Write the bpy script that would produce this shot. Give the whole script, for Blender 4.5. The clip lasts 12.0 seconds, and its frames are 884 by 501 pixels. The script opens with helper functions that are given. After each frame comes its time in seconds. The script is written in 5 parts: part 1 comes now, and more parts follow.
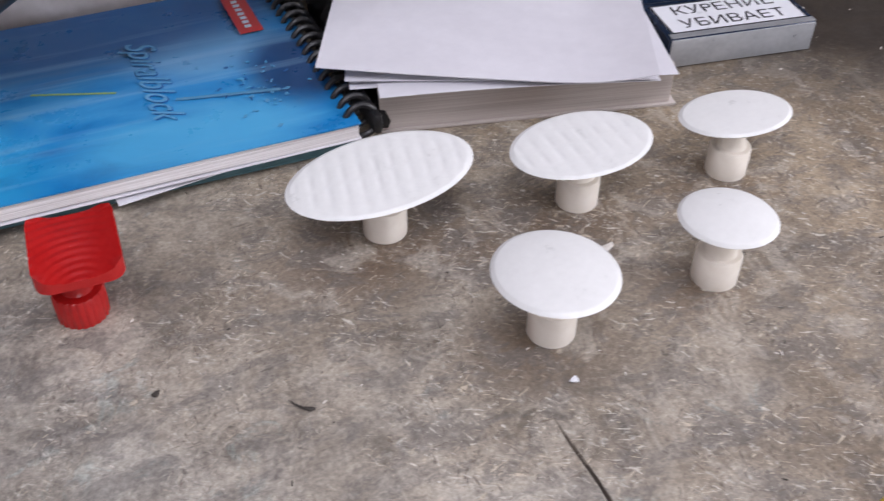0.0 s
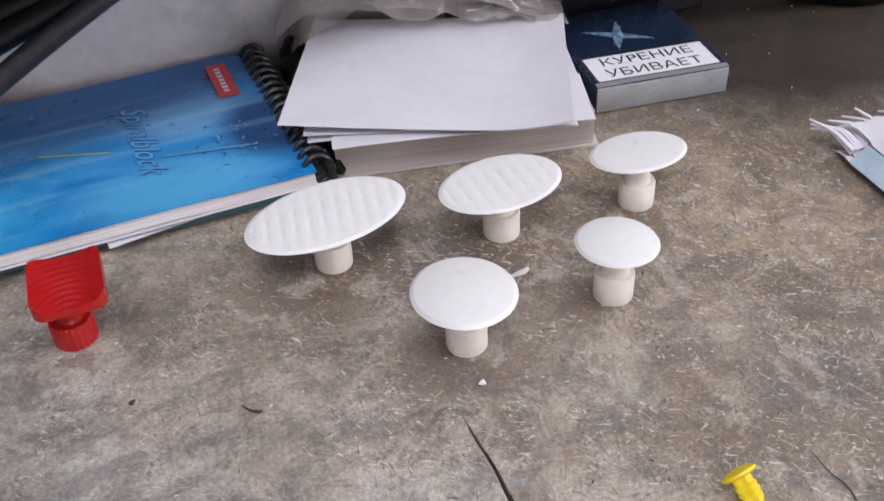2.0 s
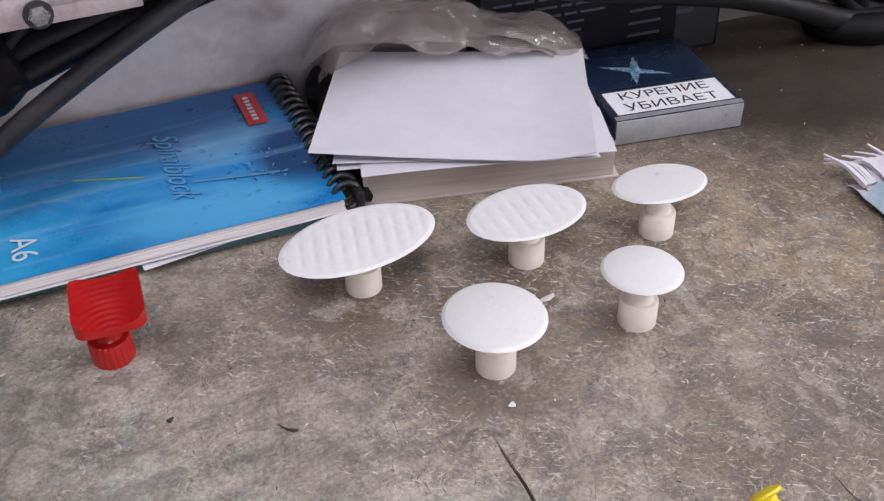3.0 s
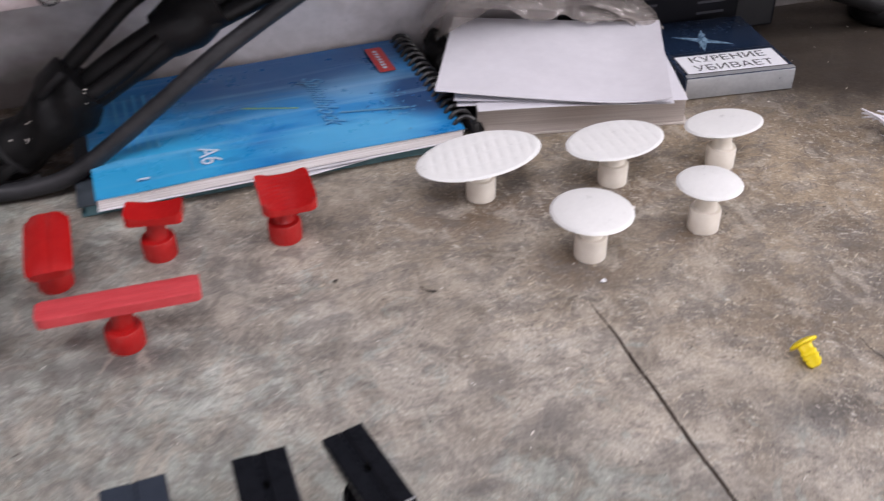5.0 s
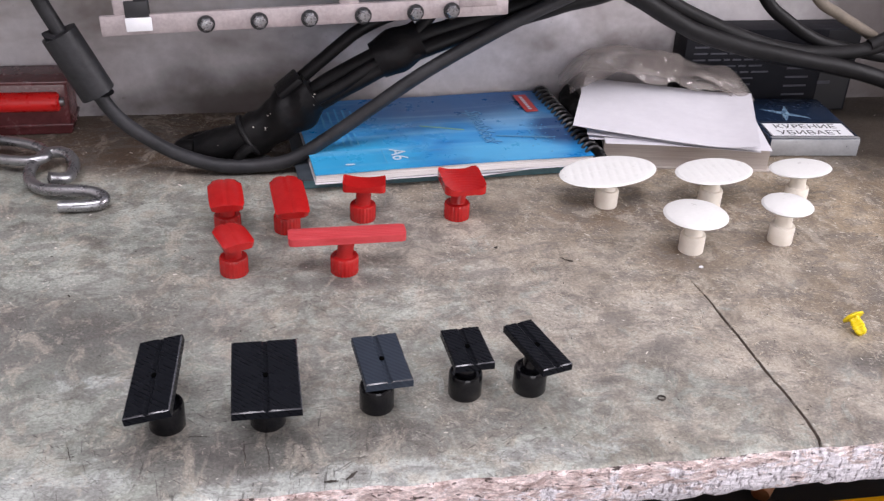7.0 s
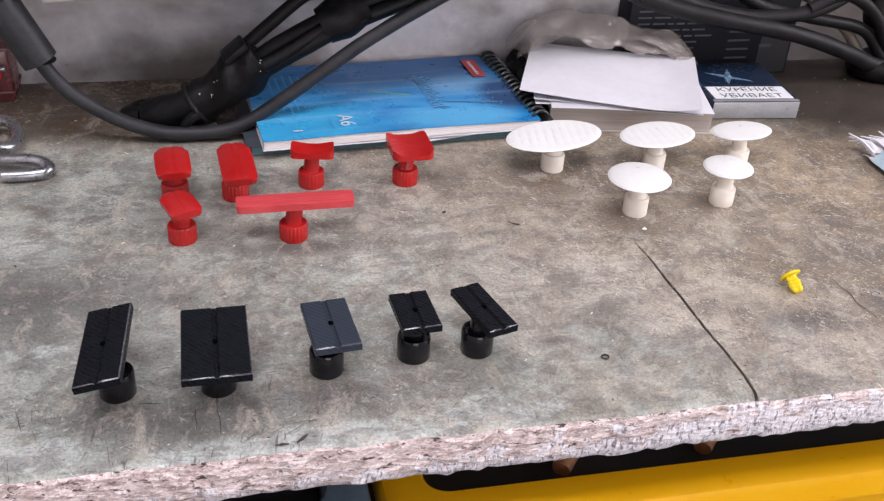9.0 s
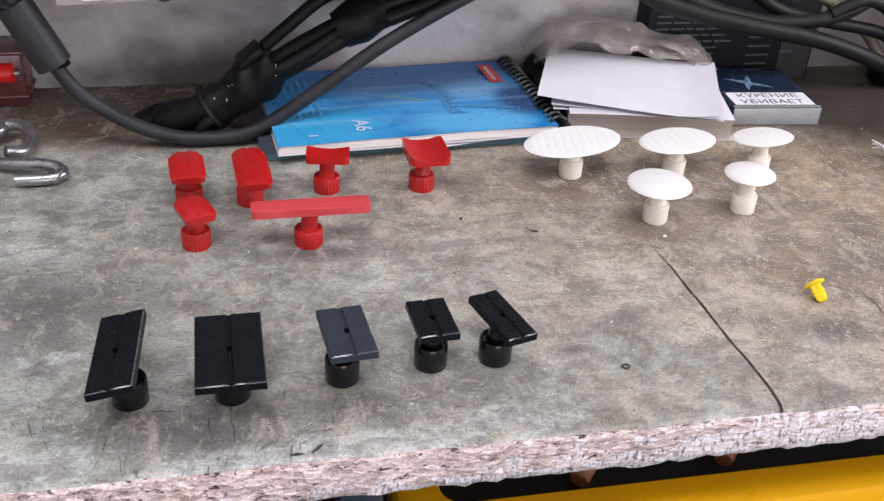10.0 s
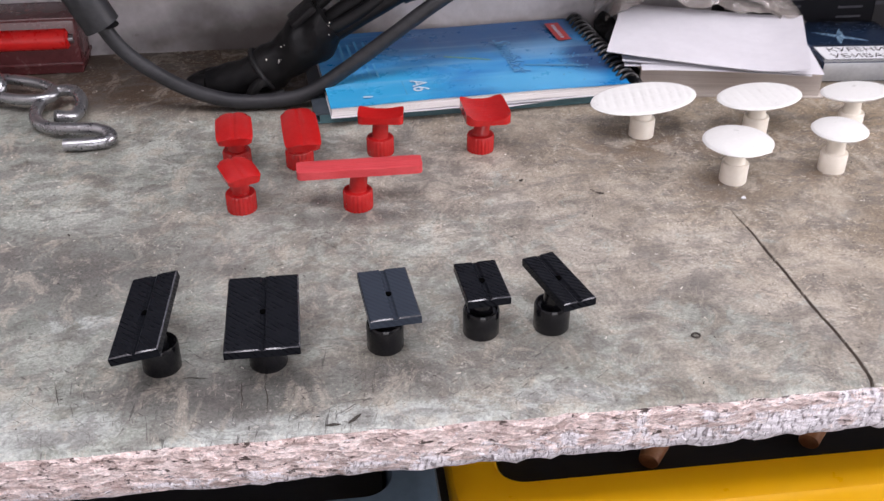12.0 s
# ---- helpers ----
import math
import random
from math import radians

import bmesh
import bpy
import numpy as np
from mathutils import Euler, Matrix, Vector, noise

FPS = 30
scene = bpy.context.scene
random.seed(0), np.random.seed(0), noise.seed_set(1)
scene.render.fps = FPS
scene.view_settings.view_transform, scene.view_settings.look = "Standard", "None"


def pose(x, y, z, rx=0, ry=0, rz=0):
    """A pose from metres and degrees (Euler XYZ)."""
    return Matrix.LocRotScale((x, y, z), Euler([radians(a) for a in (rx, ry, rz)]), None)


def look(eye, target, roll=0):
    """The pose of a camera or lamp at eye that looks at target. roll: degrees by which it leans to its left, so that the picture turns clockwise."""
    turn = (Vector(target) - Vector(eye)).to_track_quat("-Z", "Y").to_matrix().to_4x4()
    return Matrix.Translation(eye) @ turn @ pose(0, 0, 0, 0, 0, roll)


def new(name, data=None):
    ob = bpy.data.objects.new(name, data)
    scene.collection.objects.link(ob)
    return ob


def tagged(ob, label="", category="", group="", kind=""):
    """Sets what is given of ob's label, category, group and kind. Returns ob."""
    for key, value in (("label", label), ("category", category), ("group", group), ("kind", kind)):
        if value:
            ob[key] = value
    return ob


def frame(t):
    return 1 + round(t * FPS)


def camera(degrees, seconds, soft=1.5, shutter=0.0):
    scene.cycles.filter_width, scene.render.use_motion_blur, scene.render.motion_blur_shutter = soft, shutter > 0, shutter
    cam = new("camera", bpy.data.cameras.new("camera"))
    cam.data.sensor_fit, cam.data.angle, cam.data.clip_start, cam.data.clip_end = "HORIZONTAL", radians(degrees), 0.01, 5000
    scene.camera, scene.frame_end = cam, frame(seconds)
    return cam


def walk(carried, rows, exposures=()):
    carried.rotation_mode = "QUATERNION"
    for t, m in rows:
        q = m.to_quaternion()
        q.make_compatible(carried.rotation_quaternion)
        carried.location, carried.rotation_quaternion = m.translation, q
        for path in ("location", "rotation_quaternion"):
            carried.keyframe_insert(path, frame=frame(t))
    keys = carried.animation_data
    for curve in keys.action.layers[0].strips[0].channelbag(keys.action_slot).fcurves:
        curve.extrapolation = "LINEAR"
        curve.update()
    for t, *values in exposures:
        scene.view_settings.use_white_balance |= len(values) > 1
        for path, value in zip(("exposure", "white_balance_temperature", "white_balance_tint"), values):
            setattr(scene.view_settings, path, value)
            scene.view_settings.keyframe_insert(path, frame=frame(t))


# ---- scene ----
cam = camera(48.0, 12.0, soft=1.3, shutter=0.4)
PATH = [
    (0, (-0.002, -0.009, 0.181), (0.513, 1.4, -1.141), 0.9),
    (0.5, (0.011, -0.022, 0.188), (0.553, 1.396, -1.115), 0.2),
    (1, (0.018, -0.03, 0.192), (0.494, 1.414, -1.108), -2.1),
    (1.5, (0.027, -0.039, 0.19), (0.457, 1.408, -1.122), -3.8),
    (2, (0.018, -0.055, 0.207), (0.463, 1.435, -1.051), -3.0),
    (2.5, (0.009, -0.057, 0.211), (0.479, 1.457, -1.009), -2.1),
    (2.7, (0.007, -0.058, 0.211), (0.478, 1.466, -0.996), -2.1),
    (4.3, (-0.012, -0.079, 0.218), (0.4675, 1.42, -1.015), -0.4),
    (4.5, (-0.018, -0.09, 0.218), (0.447, 1.425, -1.0015), -0.8),
    (5, (-0.047, -0.135, 0.228), (0.357, 1.424, -0.958), -1.2),
    (5.5, (-0.096, -0.203, 0.236), (0.24, 1.413, -0.893), 0.4),
    (6, (-0.117, -0.251, 0.248), (0.205, 1.382, -0.861), 1.6),
    (6.5, (-0.12, -0.26, 0.248), (0.181, 1.444, -0.754), 1.5),
    (7, (-0.119, -0.253, 0.244), (0.21, 1.443, -0.765), 2.8),
    (9, (-0.117, -0.258, 0.247), (0.297, 1.383, -0.818), 3.7),
    (9.5, (-0.118, -0.255, 0.245), (0.297, 1.388, -0.817), 3.8),
    (10, (-0.118, -0.252, 0.243), (0.274, 1.402, -0.811), 3.5),
    (10.5, (-0.116, -0.252, 0.245), (0.262, 1.41, -0.802), 3.2),
    (11, (-0.11, -0.251, 0.243), (0.249, 1.414, -0.805), 3.0),
    (11.5, (-0.111, -0.249, 0.232), (0.191, 1.429, -0.814), 2.1),
    (12, (-0.1, -0.236, 0.22), (0.116, 1.432, -0.863), 0.2),
]
walk(cam, [(t, look(eye, target, roll)) for t, eye, target, roll in PATH], exposures=((0.0, -0.38, 6300, 10.5), (2.5, -0.44, 6400, 11), (4.5, -0.50, 6520, 11.5), (5.6, -0.10, 6620, 11.5), (12.0, -0.04, 6620, 11.0)))

# ---- light ----
world = bpy.data.worlds.new("sky")
scene.world = world
world.use_nodes = True
wn = world.node_tree.nodes
sky = wn.new("ShaderNodeTexSky")
sky.sky_type = "NISHITA"
sky.sun_disc = False
sky.sun_elevation, sky.sun_rotation = radians(35), radians(120)
wn["Background"].inputs[1].default_value = 0.12
world.node_tree.links.new(sky.outputs[0], wn["Background"].inputs[0])


def area(name, eye, target, sx, sy, watts, colour):
    lamp = bpy.data.lights.new(name, "AREA")
    lamp.shape, lamp.size, lamp.size_y, lamp.energy, lamp.color = "RECTANGLE", sx, sy, watts, colour
    ob = new(name, lamp)
    ob.matrix_world = look(eye, target)
    return ob


# daylight in the window of the side wall; added fill lamps behind and overhead
area("window_light", (1.62, -0.50, 0.85), (0.0, -0.1, 0.3), 1.2, 1.1, 31, (0.945, 0.915, 1.0))
area("rear_fill", (0.15, -3.5, 0.35), (0.15, 0.1, 0.3), 2.0, 2.0, 40, (0.945, 0.915, 1.0))
area("top_fill", (-0.25, -1.0, 2.19), (-0.25, -1.0, 0.0), 1.5, 1.0, 53, (0.945, 0.915, 1.0))


# ---- materials ----
WALL_Y, LEFT, RIGHT = 0.338, -1.4, 1.7


def material(name, rough=0.5, metal=0.0, spec=0.5):
    m = bpy.data.materials.new(name)
    m.use_nodes = True
    b = m.node_tree.nodes["Principled BSDF"]
    b.inputs["Roughness"].default_value = rough
    b.inputs["Metallic"].default_value = metal
    b.inputs["Specular IOR Level"].default_value = spec
    return m, m.node_tree, b


def node(t, kind, **kw):
    n = t.nodes.new(kind)
    for k, v in kw.items():
        n.inputs[k.replace("_", " ")].default_value = v
    return n


def coords(t, scale=(1, 1, 1), rot=(0, 0, 0), out="Object"):
    c = t.nodes.new("ShaderNodeTexCoord")
    m = t.nodes.new("ShaderNodeMapping")
    m.inputs["Scale"].default_value, m.inputs["Rotation"].default_value = scale, rot
    t.links.new(c.outputs[out], m.inputs[0])
    return m.outputs[0]


def turned(t, length, width, angle):
    """Coordinates stretched along a direction in the bench's plane: marks of that length and width."""
    c = t.nodes.new("ShaderNodeTexCoord")
    m = t.nodes.new("ShaderNodeMapping")
    m.vector_type = "TEXTURE"
    m.inputs["Scale"].default_value, m.inputs["Rotation"].default_value = (length, width, 0.016), (0, 0, angle)
    t.links.new(c.outputs["Object"], m.inputs[0])
    return m.outputs[0]


def noise_tex(t, vec, scale, detail=5.0, rough=0.6, distort=0.0):
    n = node(t, "ShaderNodeTexNoise", Scale=scale, Detail=detail, Roughness=rough, Distortion=distort)
    t.links.new(vec, n.inputs["Vector"])
    return n.outputs["Fac"]


def ramp(t, fac, stops):
    r = t.nodes.new("ShaderNodeValToRGB")
    e = r.color_ramp.elements
    while len(e) < len(stops):
        e.new(0.5)
    for el, (p, c) in zip(e, stops):
        el.position = p
        el.color = (*c, 1) if len(c) == 3 else c
    t.links.new(fac, r.inputs[0])
    return r.outputs[0]


def mix(t, fac, a, b, mode="MIX"):
    n = t.nodes.new("ShaderNodeMix")
    n.data_type, n.blend_type = "RGBA", mode
    for sock, v in ((n.inputs[0], fac), (n.inputs[6], a), (n.inputs[7], b)):
        if isinstance(v, (int, float)):
            sock.default_value = v
        elif isinstance(v, tuple):
            sock.default_value = (*v, 1)
        else:
            t.links.new(v, sock)
    return n.outputs[2]


def bump(t, b, height, strength, dist):
    n = node(t, "ShaderNodeBump", Strength=strength, Distance=dist)
    t.links.new(height, n.inputs["Height"])
    t.links.new(n.outputs[0], b.inputs["Normal"])
    return n


def grey(v):
    return (v, v, v)


def simple(name, c1, c2, scale, rough=0.5, metal=0.0, spec=0.5, bumps=0.0, dist=0.0003, fine=6.0, stretch=(1, 1, 1), rvar=0.12):
    """Two colours mixed by coarse and fine noise, with uneven gloss and a fine relief."""
    m, t, b = material(name, rough, metal, spec)
    v = coords(t, stretch)
    coarse, small = noise_tex(t, v, scale), noise_tex(t, v, scale * fine, 4)
    both = mix(t, 0.4, coarse, small)
    col = ramp(t, both, [(0.36, c1), (0.64, c2)])
    t.links.new(col, b.inputs["Base Color"])
    r = ramp(t, both, [(0.3, grey(max(rough - rvar, 0.03))), (0.7, grey(min(rough + rvar, 1)))])
    t.links.new(r, b.inputs["Roughness"])
    if bumps:
        bump(t, b, small, bumps, dist)
    return m


def lin(t, src, mul, add):
    """src * mul + add; add may be another output."""
    n = t.nodes.new("ShaderNodeMath")
    n.operation = "MULTIPLY_ADD"
    t.links.new(src, n.inputs[0])
    n.inputs[1].default_value = mul
    if isinstance(add, (int, float)):
        n.inputs[2].default_value = add
    else:
        t.links.new(add, n.inputs[2])
    return n.outputs[0]


def spot(t, centre, size, vec):
    """1 at the centre of a smudge of that size, falling to 0 at its rim."""
    m = t.nodes.new("ShaderNodeMapping")
    m.inputs["Scale"].default_value = [1 / q for q in size]
    m.inputs["Location"].default_value = [-c / q for c, q in zip(centre, size)]
    t.links.new(vec, m.inputs[0])
    g = t.nodes.new("ShaderNodeTexGradient")
    g.gradient_type = "SPHERICAL"
    t.links.new(m.outputs[0], g.inputs[0])
    return g.outputs["Fac"]


def make_bench_mat():
    m, t, b = material("worn_bench_top", 0.6)
    v = coords(t)
    big = noise_tex(t, v, 8.0, 6, 0.62, 0.6)
    mid = noise_tex(t, v, 30.0, 8, 0.72, 0.5)
    patch = noise_tex(t, v, 60.0, 9, 0.74, 0.9)
    fine = noise_tex(t, v, 380.0, 5, 0.72)
    sep = t.nodes.new("ShaderNodeSeparateXYZ")
    t.links.new(v, sep.inputs[0])
    # grey-green paint is left in the front corner, brown board shows to the right and back
    where = lin(t, big, 1.0, lin(t, sep.outputs[1], 1.35, lin(t, sep.outputs[0], 1.9, -0.14)))
    board = ramp(t, mid, [(0.30, (0.115, 0.103, 0.086)), (0.44, (0.245, 0.222, 0.192)), (0.56, (0.345, 0.320, 0.282)), (0.70, (0.48, 0.455, 0.41))])
    tint = ramp(t, where, [(0.15, (0.84, 0.95, 0.925)), (0.50, (1.13, 1.12, 1.08)), (0.88, (0.96, 0.825, 0.64))])
    col = mix(t, 1.0, board, tint, "MULTIPLY")
    keep = ramp(t, lin(t, patch, 1.0, lin(t, where, -0.42, 0.16)), [(0.49, grey(0)), (0.55, grey(0.62))])
    paint = ramp(t, mid, [(0.35, (0.23, 0.258, 0.228)), (0.62, (0.43, 0.46, 0.415))])
    col = mix(t, keep, col, paint)
    # soaked-in oil and soot
    blot = ramp(t, noise_tex(t, v, 17.0, 6, 0.72, 0.9), [(0.52, grey(0)), (0.68, grey(0.7))])
    col = mix(t, blot, col, (0.10, 0.086, 0.074))
    # dirt smudges; those round the tabs also paint the shade under them
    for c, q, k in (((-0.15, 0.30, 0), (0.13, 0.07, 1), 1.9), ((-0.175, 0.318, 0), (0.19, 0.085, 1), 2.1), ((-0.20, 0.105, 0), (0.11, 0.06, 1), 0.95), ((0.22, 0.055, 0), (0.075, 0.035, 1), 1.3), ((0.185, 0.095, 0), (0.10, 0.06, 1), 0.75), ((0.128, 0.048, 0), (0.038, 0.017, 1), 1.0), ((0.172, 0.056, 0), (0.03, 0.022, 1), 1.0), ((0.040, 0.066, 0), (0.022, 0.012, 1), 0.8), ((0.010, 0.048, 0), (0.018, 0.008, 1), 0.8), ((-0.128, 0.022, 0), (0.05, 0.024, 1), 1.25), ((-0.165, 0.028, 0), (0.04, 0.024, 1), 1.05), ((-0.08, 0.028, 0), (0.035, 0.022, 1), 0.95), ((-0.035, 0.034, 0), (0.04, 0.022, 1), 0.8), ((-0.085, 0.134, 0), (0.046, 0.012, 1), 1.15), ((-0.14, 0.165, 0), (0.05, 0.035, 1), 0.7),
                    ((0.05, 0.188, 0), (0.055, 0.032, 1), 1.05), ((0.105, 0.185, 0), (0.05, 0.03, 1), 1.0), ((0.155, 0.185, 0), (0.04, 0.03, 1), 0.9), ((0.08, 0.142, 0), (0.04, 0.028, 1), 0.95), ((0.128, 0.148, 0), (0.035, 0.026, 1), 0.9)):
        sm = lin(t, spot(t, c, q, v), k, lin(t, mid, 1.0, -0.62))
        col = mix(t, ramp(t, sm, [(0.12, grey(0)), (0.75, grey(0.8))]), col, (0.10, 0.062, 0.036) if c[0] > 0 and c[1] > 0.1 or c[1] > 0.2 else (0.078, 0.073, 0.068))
    # pale green paint rubbed bare along the front edge
    for c, q, k in (((-0.10, 0.004, 0), (0.10, 0.016, 1), 1.1), ((-0.20, 0.012, 0), (0.06, 0.03, 1), 0.9), ((-0.02, 0.010, 0), (0.09, 0.016, 1), 0.7), ((-0.19, 0.07, 0), (0.035, 0.02, 1), 0.7), ((-0.055, 0.055, 0), (0.05, 0.02, 1), 0.55)):
        sm = lin(t, spot(t, c, q, v), k, lin(t, patch, 1.6, -1.05))
        col = mix(t, ramp(t, sm, [(0.18, grey(0)), (0.42, grey(0.7))]), col, (0.47, 0.50, 0.475))
    rough = ramp(t, noise_tex(t, v, 26, 7, 0.70, 0.8), [(0.44, grey(0.10)), (0.56, grey(1.0))])
    grain = ramp(t, fine, [(0.32, grey(0.78)), (0.5, grey(1.0)), (0.70, grey(1.24))])
    col = mix(t, mix(t, 0.65, (1.0, 1.0, 1.0), rough), col, mix(t, 1.0, col, grain, "MULTIPLY"))
    pits = ramp(t, noise_tex(t, v, 230, 6, 0.74, 0.1), [(0.60, grey(0)), (0.67, grey(0.6))])
    col = mix(t, mix(t, 1.0, pits, rough, "MULTIPLY"), col, (0.085, 0.073, 0.062))
    worn = ramp(t, noise_tex(t, v, 150, 7, 0.76, 0.15), [(0.575, grey(0)), (0.64, grey(0.55))])
    col = mix(t, mix(t, 1.0, worn, rough, "MULTIPLY"), col, (0.52, 0.50, 0.44))
    # grey smears and brown bare blotches a finger wide
    smear = ramp(t, noise_tex(t, coords(t, (1.0, 1.7, 1), (0, 0, 0.3)), 62, 6, 0.68, 0.7), [(0.49, grey(0)), (0.57, grey(0.52))])
    col = mix(t, smear, col, (0.140, 0.130, 0.120))
    bare = ramp(t, noise_tex(t, coords(t, (1.4, 1.0, 1), (0, 0, -0.5)), 48, 7, 0.72, 0.8), [(0.53, grey(0)), (0.61, grey(0.50))])
    col = mix(t, bare, col, (0.45, 0.405, 0.335))
    # the chips of the board: pale and dark flecks lying in all directions, in clumps
    clump = ramp(t, noise_tex(t, v, 70, 5, 0.7, 0.5), [(0.44, grey(0.06)), (0.60, grey(1.0))])
    clump = mix(t, 1.0, clump, rough, "MULTIPLY")
    for k, (long, wide, rz) in enumerate(((0.0050, 0.0016, 0.35), (0.0048, 0.0015, 1.75), (0.0052, 0.0015, -0.75), (0.0046, 0.0016, 1.1), (0.0030, 0.0030, 0.0))):
        f = ramp(t, noise_tex(t, turned(t, long, wide, rz), 1.0, 2.5, 0.6, 0.5), [(0.64, grey(0)), (0.71, grey(0.72))])
        col = mix(t, mix(t, 1.0, f, clump, "MULTIPLY"), col, ((0.60, 0.57, 0.50), (0.56, 0.50, 0.40))[k % 2])
    sparse = ramp(t, noise_tex(t, v, 52, 5, 0.7, 0.4), [(0.47, grey(0.08)), (0.62, grey(1.0))])
    for long, wide, rz in ((0.0066, 0.0014, 1.3), (0.0070, 0.0015, 0.2), (0.0062, 0.0015, -0.6), (0.0033, 0.0030, 0.6)):
        f = ramp(t, noise_tex(t, turned(t, long, wide, rz), 1.0, 2.5, 0.6, 0.5), [(0.64, grey(0)), (0.71, grey(0.72))])
        col = mix(t, mix(t, 1.0, f, sparse, "MULTIPLY"), col, (0.060, 0.051, 0.044))
    # thin straws of the bare board, thick where the paint is gone
    open_board = ramp(t, lin(t, where, 1.0, lin(t, rough, 0.35, -0.17)), [(0.46, grey(0)), (0.74, grey(1.0))])
    straw = ((0.58, 0.50, 0.38), (0.15, 0.118, 0.088), (0.62, 0.58, 0.50), (0.11, 0.088, 0.070))
    for k, rz in enumerate((0.5, 2.0, -0.4, 1.2, 2.6, 0.1, -1.0, 1.6)):
        f = ramp(t, noise_tex(t, turned(t, 0.0042 + 0.0004 * (k % 3), 0.0010, rz), 1.0, 2, 0.55, 0.8), [(0.655, grey(0)), (0.71, grey(0.80))])
        col = mix(t, mix(t, 1.0, f, open_board, "MULTIPLY"), col, straw[k % 4])
    crisp = noise_tex(t, v, 780, 3, 0.7, 0.3)
    col = mix(t, 1.0, col, ramp(t, crisp, [(0.36, grey(0.80)), (0.5, grey(1.0)), (0.64, grey(1.22))]), "MULTIPLY")
    # dark scrapes by the front, filled with dirt
    for rz, c, q in ((0.1, (-0.15, 0.04, 0), (0.12, 0.05, 1)), (1.45, (-0.135, 0.02, 0), (0.08, 0.04, 1)), (1.75, (-0.20, 0.01, 0), (0.06, 0.04, 1)), (0.6, (-0.06, 0.02, 0), (0.10, 0.03, 1)), (2.4, (-0.17, 0.03, 0), (0.08, 0.04, 1))):
        f = ramp(t, noise_tex(t, turned(t, 0.0130, 0.0014, rz), 1.0, 3, 0.6, 1.2), [(0.635, grey(0)), (0.68, grey(0.75))])
        near = ramp(t, spot(t, c, q, v), [(0.05, grey(0)), (0.5, grey(1.0))])
        col = mix(t, mix(t, 1.0, f, near, "MULTIPLY"), col, (0.055, 0.050, 0.046))
    # black-brown grime in the back corner by the cables, with the corner's shade painted in
    grime_shade = lin(t, spot(t, (0.325, 0.335, 0), (0.23, 0.17, 1), v), 2.8, lin(t, mid, 1.1, -0.70))
    col = mix(t, ramp(t, grime_shade, [(0.0, grey(0)), (0.85, grey(0.94))]), col, (0.020, 0.014, 0.010))
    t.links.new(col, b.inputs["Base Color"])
    r = ramp(t, mix(t, 0.5, mid, fine), [(0.3, grey(0.42)), (0.7, grey(0.72))])
    t.links.new(r, b.inputs["Roughness"])
    relief = mix(t, 0.4, mix(t, 0.5, mix(t, 0.5, mid, fine), crisp), keep)
    bump(t, b, relief, 0.7, 0.0007)
    return m


